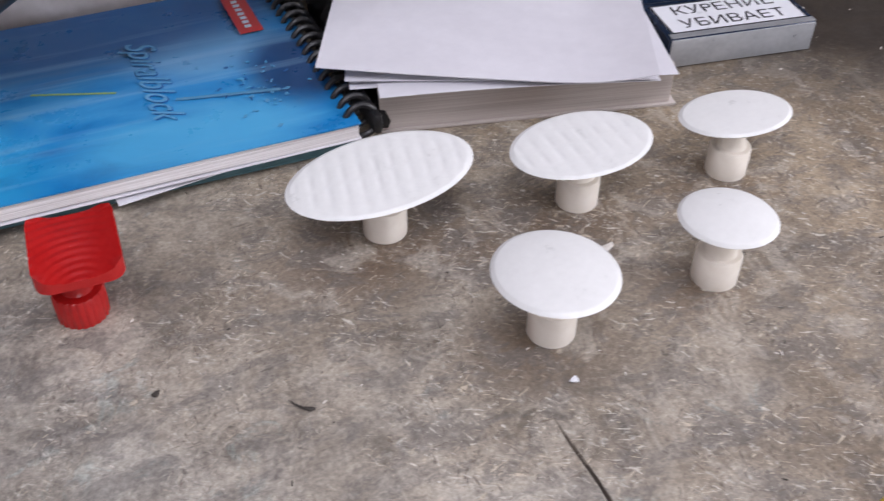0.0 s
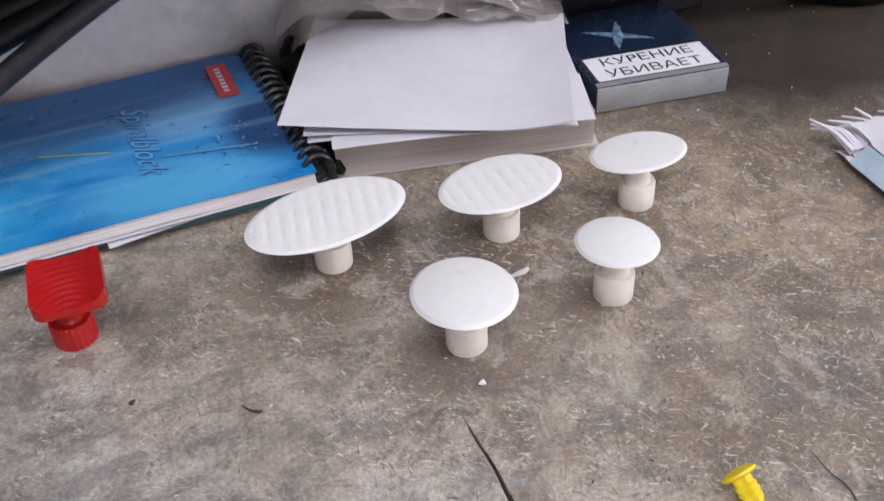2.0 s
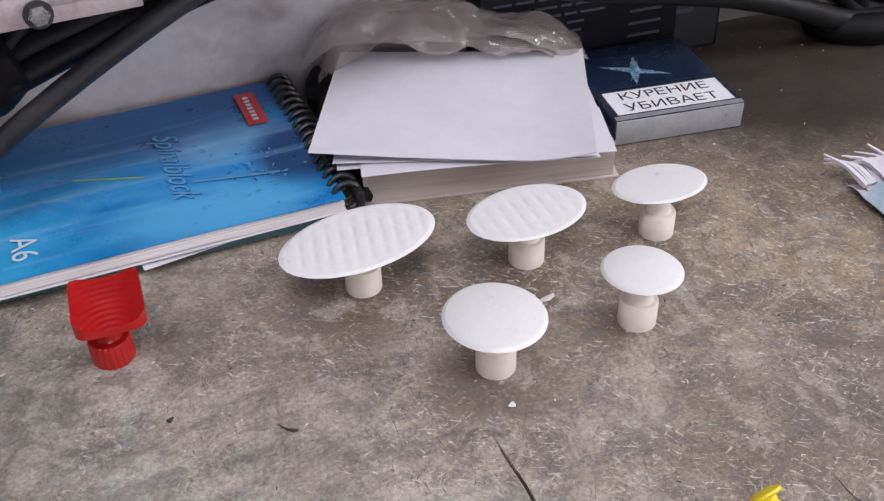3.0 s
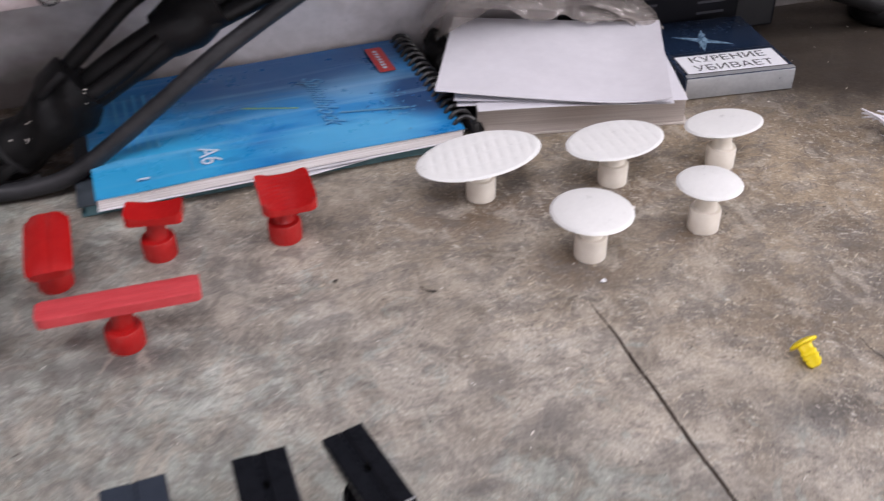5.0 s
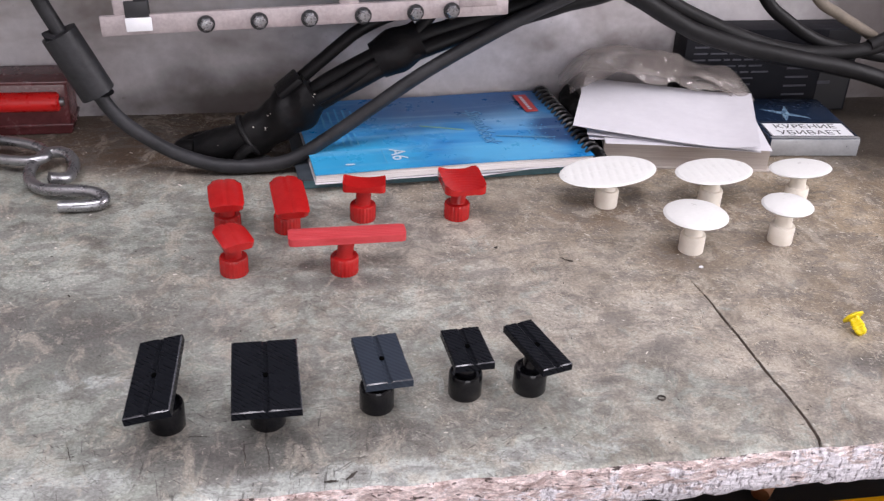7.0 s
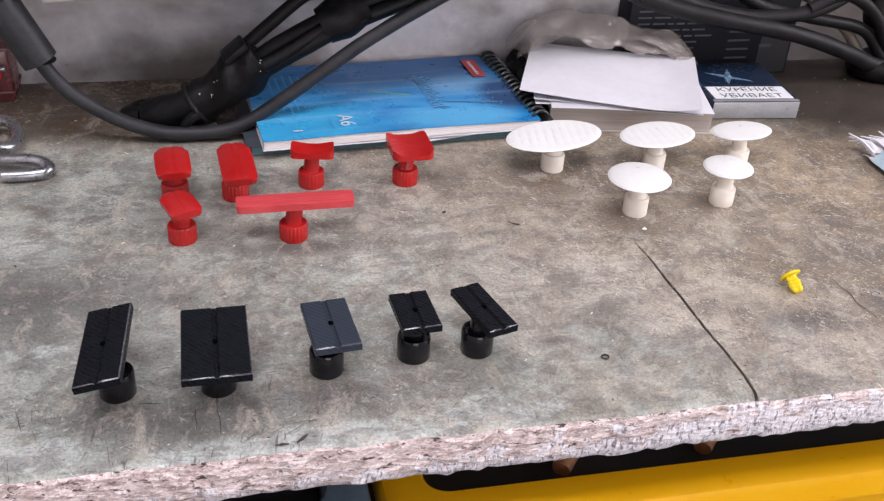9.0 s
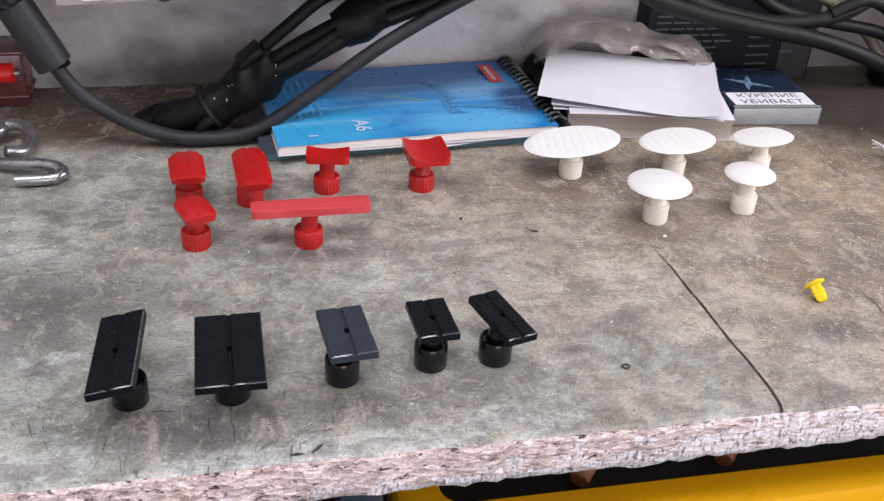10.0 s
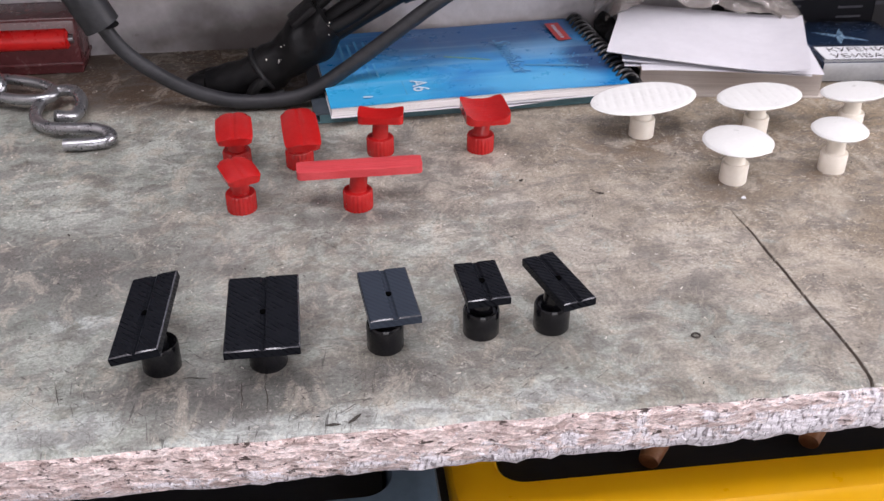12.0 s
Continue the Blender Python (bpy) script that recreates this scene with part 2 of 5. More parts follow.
def make_chipboard_mat():
    m, t, b = material("chipboard_edge", 0.85, spec=0.2)
    v = coords(t, (1, 1, 2.2))
    n1, n2 = noise_tex(t, v, 130, 6, 0.7), noise_tex(t, v, 520, 4, 0.7)
    vo = node(t, "ShaderNodeTexVoronoi", Scale=420.0)
    t.links.new(coords(t, (0.45, 1, 1.3)), vo.inputs["Vector"])
    col = ramp(t, n1, [(0.28, (0.36, 0.26, 0.235)), (0.43, (0.60, 0.49, 0.465)), (0.64, (0.76, 0.68, 0.665))])
    bw = t.nodes.new("ShaderNodeRGBToBW")
    t.links.new(vo.outputs["Color"], bw.inputs[0])
    col = mix(t, 1.0, col, ramp(t, bw.outputs[0], [(0.2, (0.70, 0.66, 0.64)), (0.8, (1.20, 1.18, 1.17))]), "MULTIPLY")
    speck = ramp(t, noise_tex(t, coords(t, (0.7, 1, 1.4)), 820, 4, 0.75), [(0.36, grey(0.68)), (0.5, grey(1.0)), (0.64, grey(1.25))])
    col = mix(t, 1.0, col, speck, "MULTIPLY")
    pale = ramp(t, noise_tex(t, coords(t, (0.5, 1, 1.5)), 430, 3, 0.6, 0.8), [(0.60, grey(0)), (0.66, grey(0.8))])
    col = mix(t, pale, col, (0.80, 0.73, 0.69))
    holes = ramp(t, noise_tex(t, coords(t, (0.6, 1, 1.6)), 260, 4, 0.7), [(0.585, grey(0)), (0.63, grey(0.92))])
    col = mix(t, holes, col, (0.05, 0.035, 0.03))
    # white paint left on the lower half of the edge
    sep = t.nodes.new("ShaderNodeSeparateXYZ")
    t.links.new(coords(t), sep.inputs[0])
    low = node(t, "ShaderNodeMath")
    low.operation = "MULTIPLY_ADD"
    low.inputs[1].default_value, low.inputs[2].default_value = -23.0, -0.36
    t.links.new(sep.outputs[2], low.inputs[0])
    lx = node(t, "ShaderNodeMath")
    lx.operation = "MULTIPLY_ADD"
    lx.inputs[1].default_value = 1.15
    t.links.new(sep.outputs[0], lx.inputs[0])
    t.links.new(low.outputs[0], lx.inputs[2])
    ad = node(t, "ShaderNodeMath")
    ad.operation = "ADD"
    t.links.new(lx.outputs[0], ad.inputs[0])
    t.links.new(lin(t, noise_tex(t, v, 75, 8, 0.8, 0.6), 1.85, 0.0), ad.inputs[1])
    paint = ramp(t, ad.outputs[0], [(0.74, grey(0)), (0.84, grey(0.95))])
    ribs = ramp(t, noise_tex(t, coords(t, (620, 60, 260), (0, 0.5, 0)), 1.0, 3, 0.6, 0.8), [(0.36, (0.22, 0.20, 0.21)), (0.45, (0.66, 0.63, 0.66)), (0.56, (0.87, 0.84, 0.87))])
    col = mix(t, paint, col, ribs)
    col = mix(t, ramp(t, noise_tex(t, coords(t, (0.9, 1, 1.2)), 330, 4, 0.75), [(0.60, grey(0)), (0.65, grey(0.88))]), col, (0.06, 0.045, 0.045))
    t.links.new(col, b.inputs["Base Color"])
    bump(t, b, mix(t, 0.5, n2, vo.outputs["Distance"]), 1.0, 0.0014)
    return m


def make_plaster_mat():
    m, t, b = material("dusty_white_plaster", 0.8, spec=0.25)
    v = coords(t)
    n1, n2 = noise_tex(t, v, 5, 5, 0.65, 0.6), noise_tex(t, v, 160, 5, 0.65)
    col = ramp(t, n1, [(0.3, (0.49, 0.462, 0.465)), (0.65, (0.66, 0.635, 0.645))])
    col = mix(t, 1.0, col, ramp(t, n2, [(0.3, grey(0.9)), (0.7, grey(1.07))]), "MULTIPLY")
    spots = ramp(t, noise_tex(t, v, 95, 4, 0.75), [(0.66, grey(0)), (0.76, grey(0.55))])
    col = mix(t, spots, col, (0.2, 0.17, 0.16))
    # grime rubbed on above the bench by the cables
    grime = ramp(t, noise_tex(t, coords(t, (1, 1, 1.6), (0, 0.5, 0)), 11, 4, 0.6, 0.4), [(0.45, grey(0)), (0.68, grey(0.75))])
    col = mix(t, grime, col, (0.22, 0.18, 0.155))
    # sooty smudges that also paint the shadow of cabinet and cables on the wall
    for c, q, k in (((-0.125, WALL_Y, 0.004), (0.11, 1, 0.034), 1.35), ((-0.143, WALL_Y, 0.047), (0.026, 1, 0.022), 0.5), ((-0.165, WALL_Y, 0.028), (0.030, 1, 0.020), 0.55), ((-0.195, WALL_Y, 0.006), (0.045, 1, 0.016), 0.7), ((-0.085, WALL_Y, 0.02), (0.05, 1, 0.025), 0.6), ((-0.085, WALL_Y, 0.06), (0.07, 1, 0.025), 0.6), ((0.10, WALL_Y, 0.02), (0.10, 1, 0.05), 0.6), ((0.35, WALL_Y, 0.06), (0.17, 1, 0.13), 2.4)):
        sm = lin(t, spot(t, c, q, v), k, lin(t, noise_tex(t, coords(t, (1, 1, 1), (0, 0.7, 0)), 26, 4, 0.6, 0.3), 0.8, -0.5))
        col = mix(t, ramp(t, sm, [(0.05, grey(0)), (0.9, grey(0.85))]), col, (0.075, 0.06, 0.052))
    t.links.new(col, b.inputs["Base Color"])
    bump(t, b, n2, 0.25, 0.0008)
    return m


def make_cover_mat():
    """Glossy blue cover: cyan at the front corner, pale diagonal rays, navy towards the spiral."""
    m, t, b = material("glossy_blue_cover", 0.28)
    v = coords(t)
    w = noise_tex(t, coords(t, (20, 44, 10), (0, 0, 0.6)), 1.0, 6, 0.6, 1.1)
    col = ramp(t, w, [(0.28, (0.006, 0.10, 0.32)), (0.44, (0.012, 0.21, 0.52)), (0.60, (0.04, 0.28, 0.58)), (0.80, (0.20, 0.43, 0.66))])
    for c, q, tone, k in (((-0.135, 0.015, 0), (0.06, 0.035, 1), (0.035, 0.37, 0.66), 0.85), ((-0.05, 0.012, 0), (0.05, 0.022, 1), (0.09, 0.42, 0.70), 0.75), ((-0.035, 0.060, 0), (0.035, 0.022, 1), (0.20, 0.42, 0.64), 0.6), ((-0.075, 0.085, 0), (0.10, 0.035, 1), (0.006, 0.075, 0.26), 0.75), ((-0.008, 0.040, 0), (0.022, 0.030, 1), (0.004, 0.045, 0.16), 0.9), ((-0.012, 0.095, 0), (0.035, 0.022, 1), (0.008, 0.075, 0.24), 0.7)):
        f = lin(t, spot(t, c, q, v), 1.6, lin(t, w, 0.7, -0.45))
        col = mix(t, ramp(t, f, [(0.08, grey(0)), (0.75, grey(k))]), col, tone)
    rays = ramp(t, noise_tex(t, coords(t, (7, 130, 10), (0, 0, -0.75)), 1.0, 4, 0.55, 0.3), [(0.54, grey(0)), (0.72, grey(0.42))])
    col = mix(t, rays, col, (0.28, 0.50, 0.70))
    t.links.new(col, b.inputs["Base Color"])
    t.links.new(ramp(t, noise_tex(t, v, 60, 5, 0.7), [(0.3, grey(0.22)), (0.7, grey(0.42))]), b.inputs["Roughness"])
    bump(t, b, noise_tex(t, v, 25, 3), 0.12, 0.002)
    return m


def make_printed_mat(name, c1, c2, rough):
    """Printed plastic: fine diagonal lines of the layers on the face."""
    m, t, b = material(name, rough, spec=0.10)
    w = node(t, "ShaderNodeTexWave", Scale=250.0, Distortion=0.8, Detail=1.0)
    w.wave_type, w.bands_direction = "BANDS", "DIAGONAL"
    v = coords(t)
    t.links.new(v, w.inputs["Vector"])
    hatch = mix(t, 0.30, noise_tex(t, v, 180, 4), w.outputs["Fac"])
    t.links.new(ramp(t, hatch, [(0.3, c1), (0.7, c2)]), b.inputs["Base Color"])
    t.links.new(ramp(t, hatch, [(0.3, grey(rough - 0.12)), (0.7, grey(rough + 0.14))]), b.inputs["Roughness"])
    bump(t, b, w.outputs["Fac"], 0.28, 0.0002)
    return m


def make_pages_mat():
    m, t, b = material("page_edges", 0.8, spec=0.2)
    v = coords(t, (8, 8, 2600))
    n = noise_tex(t, v, 1.0, 3, 0.6)
    t.links.new(ramp(t, n, [(0.3, (0.50, 0.47, 0.45)), (0.6, (0.80, 0.77, 0.76))]), b.inputs["Base Color"])
    bump(t, b, n, 0.4, 0.0003)
    return m


def make_bag_mat():
    m, t, b = material("clear_film", 0.2, spec=0.55)
    t.links.new(ramp(t, noise_tex(t, coords(t), 30, 4), [(0.3, (0.36, 0.31, 0.28)), (0.7, (0.56, 0.51, 0.47))]), b.inputs["Base Color"])
    b.inputs["Alpha"].default_value = 0.34
    b.inputs["Coat Weight"].default_value = 0.6
    bump(t, b, noise_tex(t, coords(t), 45, 3, 0.5, 1.0), 0.28, 0.002)
    return m


M = {
    "bench": make_bench_mat(),
    "chip": make_chipboard_mat(),
    "plaster": make_plaster_mat(),
    "cover": make_cover_mat(),
    "pages": make_pages_mat(),
    "bag": make_bag_mat(),
    "white": simple("warm_white_plastic", (0.78, 0.72, 0.62), (0.84, 0.79, 0.70), 90, 0.38, bumps=0.1),
    "white_pad": simple("white_plastic_pad", (0.72, 0.725, 0.70), (0.775, 0.78, 0.755), 90, 0.34, bumps=0.08),
    "red": simple("red_plastic", (0.37, 0.008, 0.008), (0.44, 0.013, 0.012), 110, 0.22, rvar=0.06, bumps=0.06),
    "red_dull": simple("matt_red_plastic", (0.44, 0.030, 0.036), (0.58, 0.062, 0.070), 260, 0.5, bumps=0.3, stretch=(0.25, 1.6, 1)),
    "black": make_printed_mat("black_printed_plastic", (0.0038, 0.0044, 0.006), (0.0065, 0.0075, 0.0105), 0.36),
    "black_gloss": simple("glossy_black_plastic", (0.004, 0.004, 0.005), (0.007, 0.007, 0.009), 120, 0.17, spec=0.4, rvar=0.05),
    "slate": make_printed_mat("slate_grey_printed_plastic", (0.024, 0.030, 0.042), (0.033, 0.042, 0.056), 0.42),
    "yellow": simple("yellow_plastic", (0.80, 0.60, 0.006), (0.86, 0.68, 0.012), 150, 0.4, bumps=0.1),
    "crate": simple("yellow_crate_plastic", (0.93, 0.46, 0.003), (0.95, 0.50, 0.004), 20, 0.34, bumps=0.1, dist=0.0005),
    "bin": simple("grey_blue_bin_plastic", (0.10, 0.15, 0.20), (0.14, 0.20, 0.26), 30, 0.4),
    "paper": simple("white_paper", (0.63, 0.62, 0.65), (0.70, 0.69, 0.72), 30, 0.75, spec=0.2, bumps=0.15),
    "block": simple("grey_cream_paper_edges", (0.40, 0.35, 0.315), (0.56, 0.51, 0.47), 10, 0.85, spec=0.15, bumps=0.5, fine=3, stretch=(1, 1, 120)),
    "card": simple("grey_blue_card", (0.035, 0.045, 0.056), (0.07, 0.085, 0.10), 50, 0.5, bumps=0.1),
    "teal": simple("dark_teal_card", (0.04, 0.10, 0.115), (0.07, 0.145, 0.16), 60, 0.5, bumps=0.1),
    "comb": simple("black_comb_plastic", (0.010, 0.010, 0.011), (0.02, 0.02, 0.021), 200, 0.35),
    "label": simple("red_print", (0.48, 0.03, 0.03), (0.56, 0.045, 0.045), 200, 0.4),
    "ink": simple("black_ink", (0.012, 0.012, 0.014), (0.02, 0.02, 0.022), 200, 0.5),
    "blue_ink": simple("pale_blue_ink", (0.05, 0.30, 0.55), (0.11, 0.37, 0.60), 140, 0.5),
    "cover_pale": simple("pale_cover_print", (0.06, 0.27, 0.51), (0.14, 0.36, 0.57), 160, 0.35),
    "sand_ink": simple("sand_print", (0.05, 0.24, 0.44), (0.13, 0.29, 0.43), 90, 0.35),
    "navy_ink": simple("navy_ink", (0.014, 0.10, 0.31), (0.03, 0.16, 0.42), 200, 0.5),
    "pale_ink": simple("white_ink", (0.50, 0.62, 0.72), (0.60, 0.70, 0.78), 200, 0.5),
    "lime_ink": simple("lime_ink", (0.22, 0.36, 0.12), (0.34, 0.46, 0.16), 200, 0.5),
    "wrapper_blue": simple("pale_blue_print", (0.42, 0.60, 0.70), (0.62, 0.74, 0.80), 120, 0.5),
    "grey_ink": simple("grey_ink", (0.035, 0.036, 0.045), (0.07, 0.07, 0.085), 200, 0.5),
    "navy": simple("navy_coated_card", (0.006, 0.014, 0.034), (0.011, 0.024, 0.052), 60, 0.22, bumps=0.04),
    "silver": simple("silver_foil_card", (0.34, 0.35, 0.36), (0.44, 0.45, 0.46), 80, 0.35, metal=0.45, bumps=0.05),
    "warn": simple("white_warning_label", (0.74, 0.75, 0.77), (0.80, 0.81, 0.83), 80, 0.35),
    "starfoil": simple("blue_silver_foil", (0.015, 0.07, 0.16), (0.36, 0.54, 0.68), 120, 0.28, metal=0.3),
    "dark_box": simple("black_printed_card", (0.004, 0.0042, 0.0065), (0.009, 0.0095, 0.013), 30, 0.55, spec=0.18, bumps=0.1),
    "rubber": simple("dusty_black_rubber", (0.004, 0.004, 0.0045), (0.011, 0.0105, 0.011), 60, 0.5, spec=0.2, bumps=0.25),
    "rubber_grey": simple("dusty_grey_rubber", (0.010, 0.010, 0.0115), (0.030, 0.030, 0.033), 45, 0.52, spec=0.35, bumps=0.25, stretch=(1, 1, 1.5)),
    "rubber_dark": simple("black_rubber_sleeve", (0.003, 0.003, 0.0035), (0.008, 0.0075, 0.0075), 80, 0.5, spec=0.14, bumps=0.4, dist=0.0008, fine=2),
    "tape": simple("black_vinyl_tape", (0.004, 0.004, 0.0045), (0.009, 0.0085, 0.009), 120, 0.45, spec=0.16, bumps=0.4, dist=0.0006),
    "tan_cord": simple("tan_cord", (0.12, 0.10, 0.078), (0.18, 0.15, 0.115), 90, 0.7, bumps=0.3),
    "steel": simple("galvanised_steel", (0.27, 0.27, 0.28), (0.42, 0.42, 0.43), 120, 0.3, metal=0.9, bumps=0.1),
    "bus": simple("dull_tinned_bar", (0.33, 0.285, 0.285), (0.50, 0.44, 0.44), 90, 0.5, metal=0.35, bumps=0.15),
    "housing": simple("blue_grey_painted_steel", (0.22, 0.235, 0.28), (0.29, 0.30, 0.345), 25, 0.45, bumps=0.08),
    "case": simple("smoky_red_plastic_case", (0.085, 0.022, 0.024), (0.14, 0.04, 0.042), 40, 0.25),
    "case_bar": simple("bright_red_handle", (0.62, 0.012, 0.012), (0.70, 0.02, 0.018), 60, 0.3),
    "chips": simple("pale_chips", (0.55, 0.50, 0.43), (0.74, 0.71, 0.66), 300, 0.8),
    "dirt": simple("dark_crumbs", (0.03, 0.025, 0.02), (0.07, 0.06, 0.05), 300, 0.8),
    "wood": simple("plank_floor", (0.06, 0.05, 0.045), (0.11, 0.095, 0.08), 6, 0.7, bumps=0.3),
    "handle": simple("orange_brown_handle", (0.26, 0.10, 0.035), (0.40, 0.20, 0.10), 60, 0.5),
    "void": simple("unlit_hole", (0.0015, 0.0015, 0.0015), (0.002, 0.002, 0.002), 200, 0.95, spec=0.0),
    "black_edge": simple("rubbed_highlit_edge", (0.03, 0.031, 0.036), (0.07, 0.072, 0.08), 160, 0.22, spec=0.8),
    "groove": simple("black_dirt", (0.10, 0.080, 0.064), (0.17, 0.14, 0.115), 200, 0.9),
}


# ---- mesh helpers ----
def part(name, bm, mat, parent=None, label="", m=None, smooth=True):
    me = bpy.data.meshes.new(name)
    bmesh.ops.recalc_face_normals(bm, faces=bm.faces)
    bm.to_mesh(me)
    bm.free()
    for mt in mat if isinstance(mat, (list, tuple)) else [mat]:
        me.materials.append(M[mt])
    if smooth:
        me.shade_smooth()
        me.set_sharp_from_angle(angle=radians(35))
    ob = new(name, me)
    if parent is not None:
        ob.parent = parent
    if m is not None:
        ob.matrix_basis = m
    if label:
        tagged(ob, label)
    return ob


def thing(name, label, category, m, group="", kind=""):
    ob = new(name)
    ob.empty_display_size = 0.01
    ob.matrix_basis = m
    return tagged(ob, label, category, group, kind)


def box(size, centre=(0, 0, 0), bevel=0.0, seg=2, bm=None, m=None):
    """A bevelled box added to bm."""
    tmp = bmesh.new()
    bmesh.ops.create_cube(tmp, size=1.0, matrix=Matrix.Translation(centre) @ Matrix.Diagonal((*size, 1)))
    if bevel:
        bmesh.ops.bevel(tmp, geom=list(tmp.edges), offset=bevel, segments=seg, profile=0.5, affect="EDGES")
    if m is not None:
        bmesh.ops.transform(tmp, matrix=m, verts=tmp.verts)
    if bm is None:
        return tmp
    me = bpy.data.meshes.new("tmp")
    tmp.to_mesh(me)
    tmp.free()
    bm.from_mesh(me)
    bpy.data.meshes.remove(me)
    return bm


def lathe(profile, seg=40, radial=None, bm=None):
    """A turned body; radial(angle, r) may change the radius round it."""
    bm = bm or bmesh.new()
    rings = []
    for r, z in profile:
        ring = []
        for i in range(seg):
            a = 2 * math.pi * i / seg
            rr = radial(a, r) if radial else r
            ring.append(bm.verts.new((rr * math.cos(a), rr * math.sin(a), z)))
        rings.append(ring)
    for a, b in zip(rings, rings[1:]):
        for i in range(seg):
            bm.faces.new((a[i], a[(i + 1) % seg], b[(i + 1) % seg], b[i]))
    bm.faces.new(list(reversed(rings[0])))
    bm.faces.new(rings[-1])
    return bm


def smooth_path(pts, steps=8):
    """A Catmull-Rom line through a few control points."""
    p = [Vector(q) for q in pts]
    p = [2 * p[0] - p[1]] + p + [2 * p[-1] - p[-2]]
    out = []
    for i in range(1, len(p) - 2):
        for k in range(steps):
            u = k / steps
            a, b, c, d = p[i - 1:i + 3]
            out.append(0.5 * (2 * b + (c - a) * u + (2 * a - 5 * b + 4 * c - d) * u * u + (3 * b - a - 3 * c + d) * u ** 3))
    out.append(p[-2])
    return out


def sweep(pts, radius, seg=14, steps=8, closed=False, wobble=0.0, bm=None):
    """A round bar along a line; radius may be a function of the share of its length."""
    bm = bm or bmesh.new()
    line = [Vector(q) for q in pts] if steps == 0 else smooth_path(pts, steps)
    n = len(line)
    rings = []
    side = None
    for i, c in enumerate(line):
        d = (line[(i + 1) % n] - line[i - 1]) if closed else (line[min(i + 1, n - 1)] - line[max(i - 1, 0)])
        d.normalize()
        if side is None:
            side = d.orthogonal()
        side = (side - d * side.dot(d)).normalized()
        up = d.cross(side)
        r = radius(i / max(n - 1, 1)) if callable(radius) else radius
        ring = []
        for k in range(seg):
            a = 2 * math.pi * k / seg
            rr = r * (1 + wobble * noise.noise(c * 90 + Vector((math.cos(a), math.sin(a), 0))))
            ring.append(bm.verts.new(c + side * rr * math.cos(a) + up * rr * math.sin(a)))
        rings.append(ring)
    pairs = list(zip(rings, rings[1:])) + ([(rings[-1], rings[0])] if closed else [])
    for a, b in pairs:
        for k in range(seg):
            bm.faces.new((a[k], a[(k + 1) % seg], b[(k + 1) % seg], b[k]))
    if not closed:
        bm.faces.new(list(reversed(rings[0])))
        bm.faces.new(rings[-1])
    return bm


def grid_solid(nx, ny, place, thick):
    """A sheet of nx by ny cells, place(u, v) -> top point, with a thickness downwards."""
    bm = bmesh.new()
    top = [[bm.verts.new(place(i / nx, j / ny)) for i in range(nx + 1)] for j in range(ny + 1)]
    low = [[bm.verts.new(Vector(v.co) - Vector((0, 0, thick))) for v in row] for row in top]
    for j in range(ny):
        for i in range(nx):
            bm.faces.new((top[j][i], top[j][i + 1], top[j + 1][i + 1], top[j + 1][i]))
            bm.faces.new((low[j][i], low[j + 1][i], low[j + 1][i + 1], low[j][i + 1]))
    for i in range(nx):
        bm.faces.new((top[0][i], low[0][i], low[0][i + 1], top[0][i + 1]))
        bm.faces.new((top[ny][i], top[ny][i + 1], low[ny][i + 1], low[ny][i]))
    for j in range(ny):
        bm.faces.new((top[j][0], top[j + 1][0], low[j + 1][0], low[j][0]))
        bm.faces.new((top[j][nx], low[j][nx], low[j + 1][nx], top[j + 1][nx]))
    return bm


def lettering(name, text, size, mat, parent, m, sx=1.0):
    cu = bpy.data.curves.new(name, "FONT")
    cu.body, cu.size, cu.align_x, cu.align_y, cu.extrude = text, size, "CENTER", "CENTER", 0.00004
    tmp = new(name, cu)
    me = bpy.data.meshes.new_from_object(tmp.evaluated_get(bpy.context.evaluated_depsgraph_get()))
    bpy.data.objects.remove(tmp)
    me.materials.clear()
    me.materials.append(M[mat])
    ob = new(name, me)
    ob.parent = parent
    ob.matrix_basis = m @ Matrix.Diagonal((sx, 1, 1, 1))
    return ob


# ---- the bench, the wall and the room ----
THICK = 0.0195


def edge_wear(x):
    """How far the worn front edge is eaten back."""
    return 0.0012 * noise.noise(Vector((x * 60, 3.1, 0))) + 0.0009 * noise.noise(Vector((x * 240, 7.7, 0))) + 0.0008


def crack_x(y):
    return 0.0800 - 0.05 * y + 0.0011 * noise.noise(Vector((y * 60, 0.4, 2.0))) - 0.0012 * math.exp(-(y / 0.004) ** 2)


def steps(a, b, d):
    n = max(1, round((b - a) / d))
    return [a + (b - a) * i / n for i in range(n)]


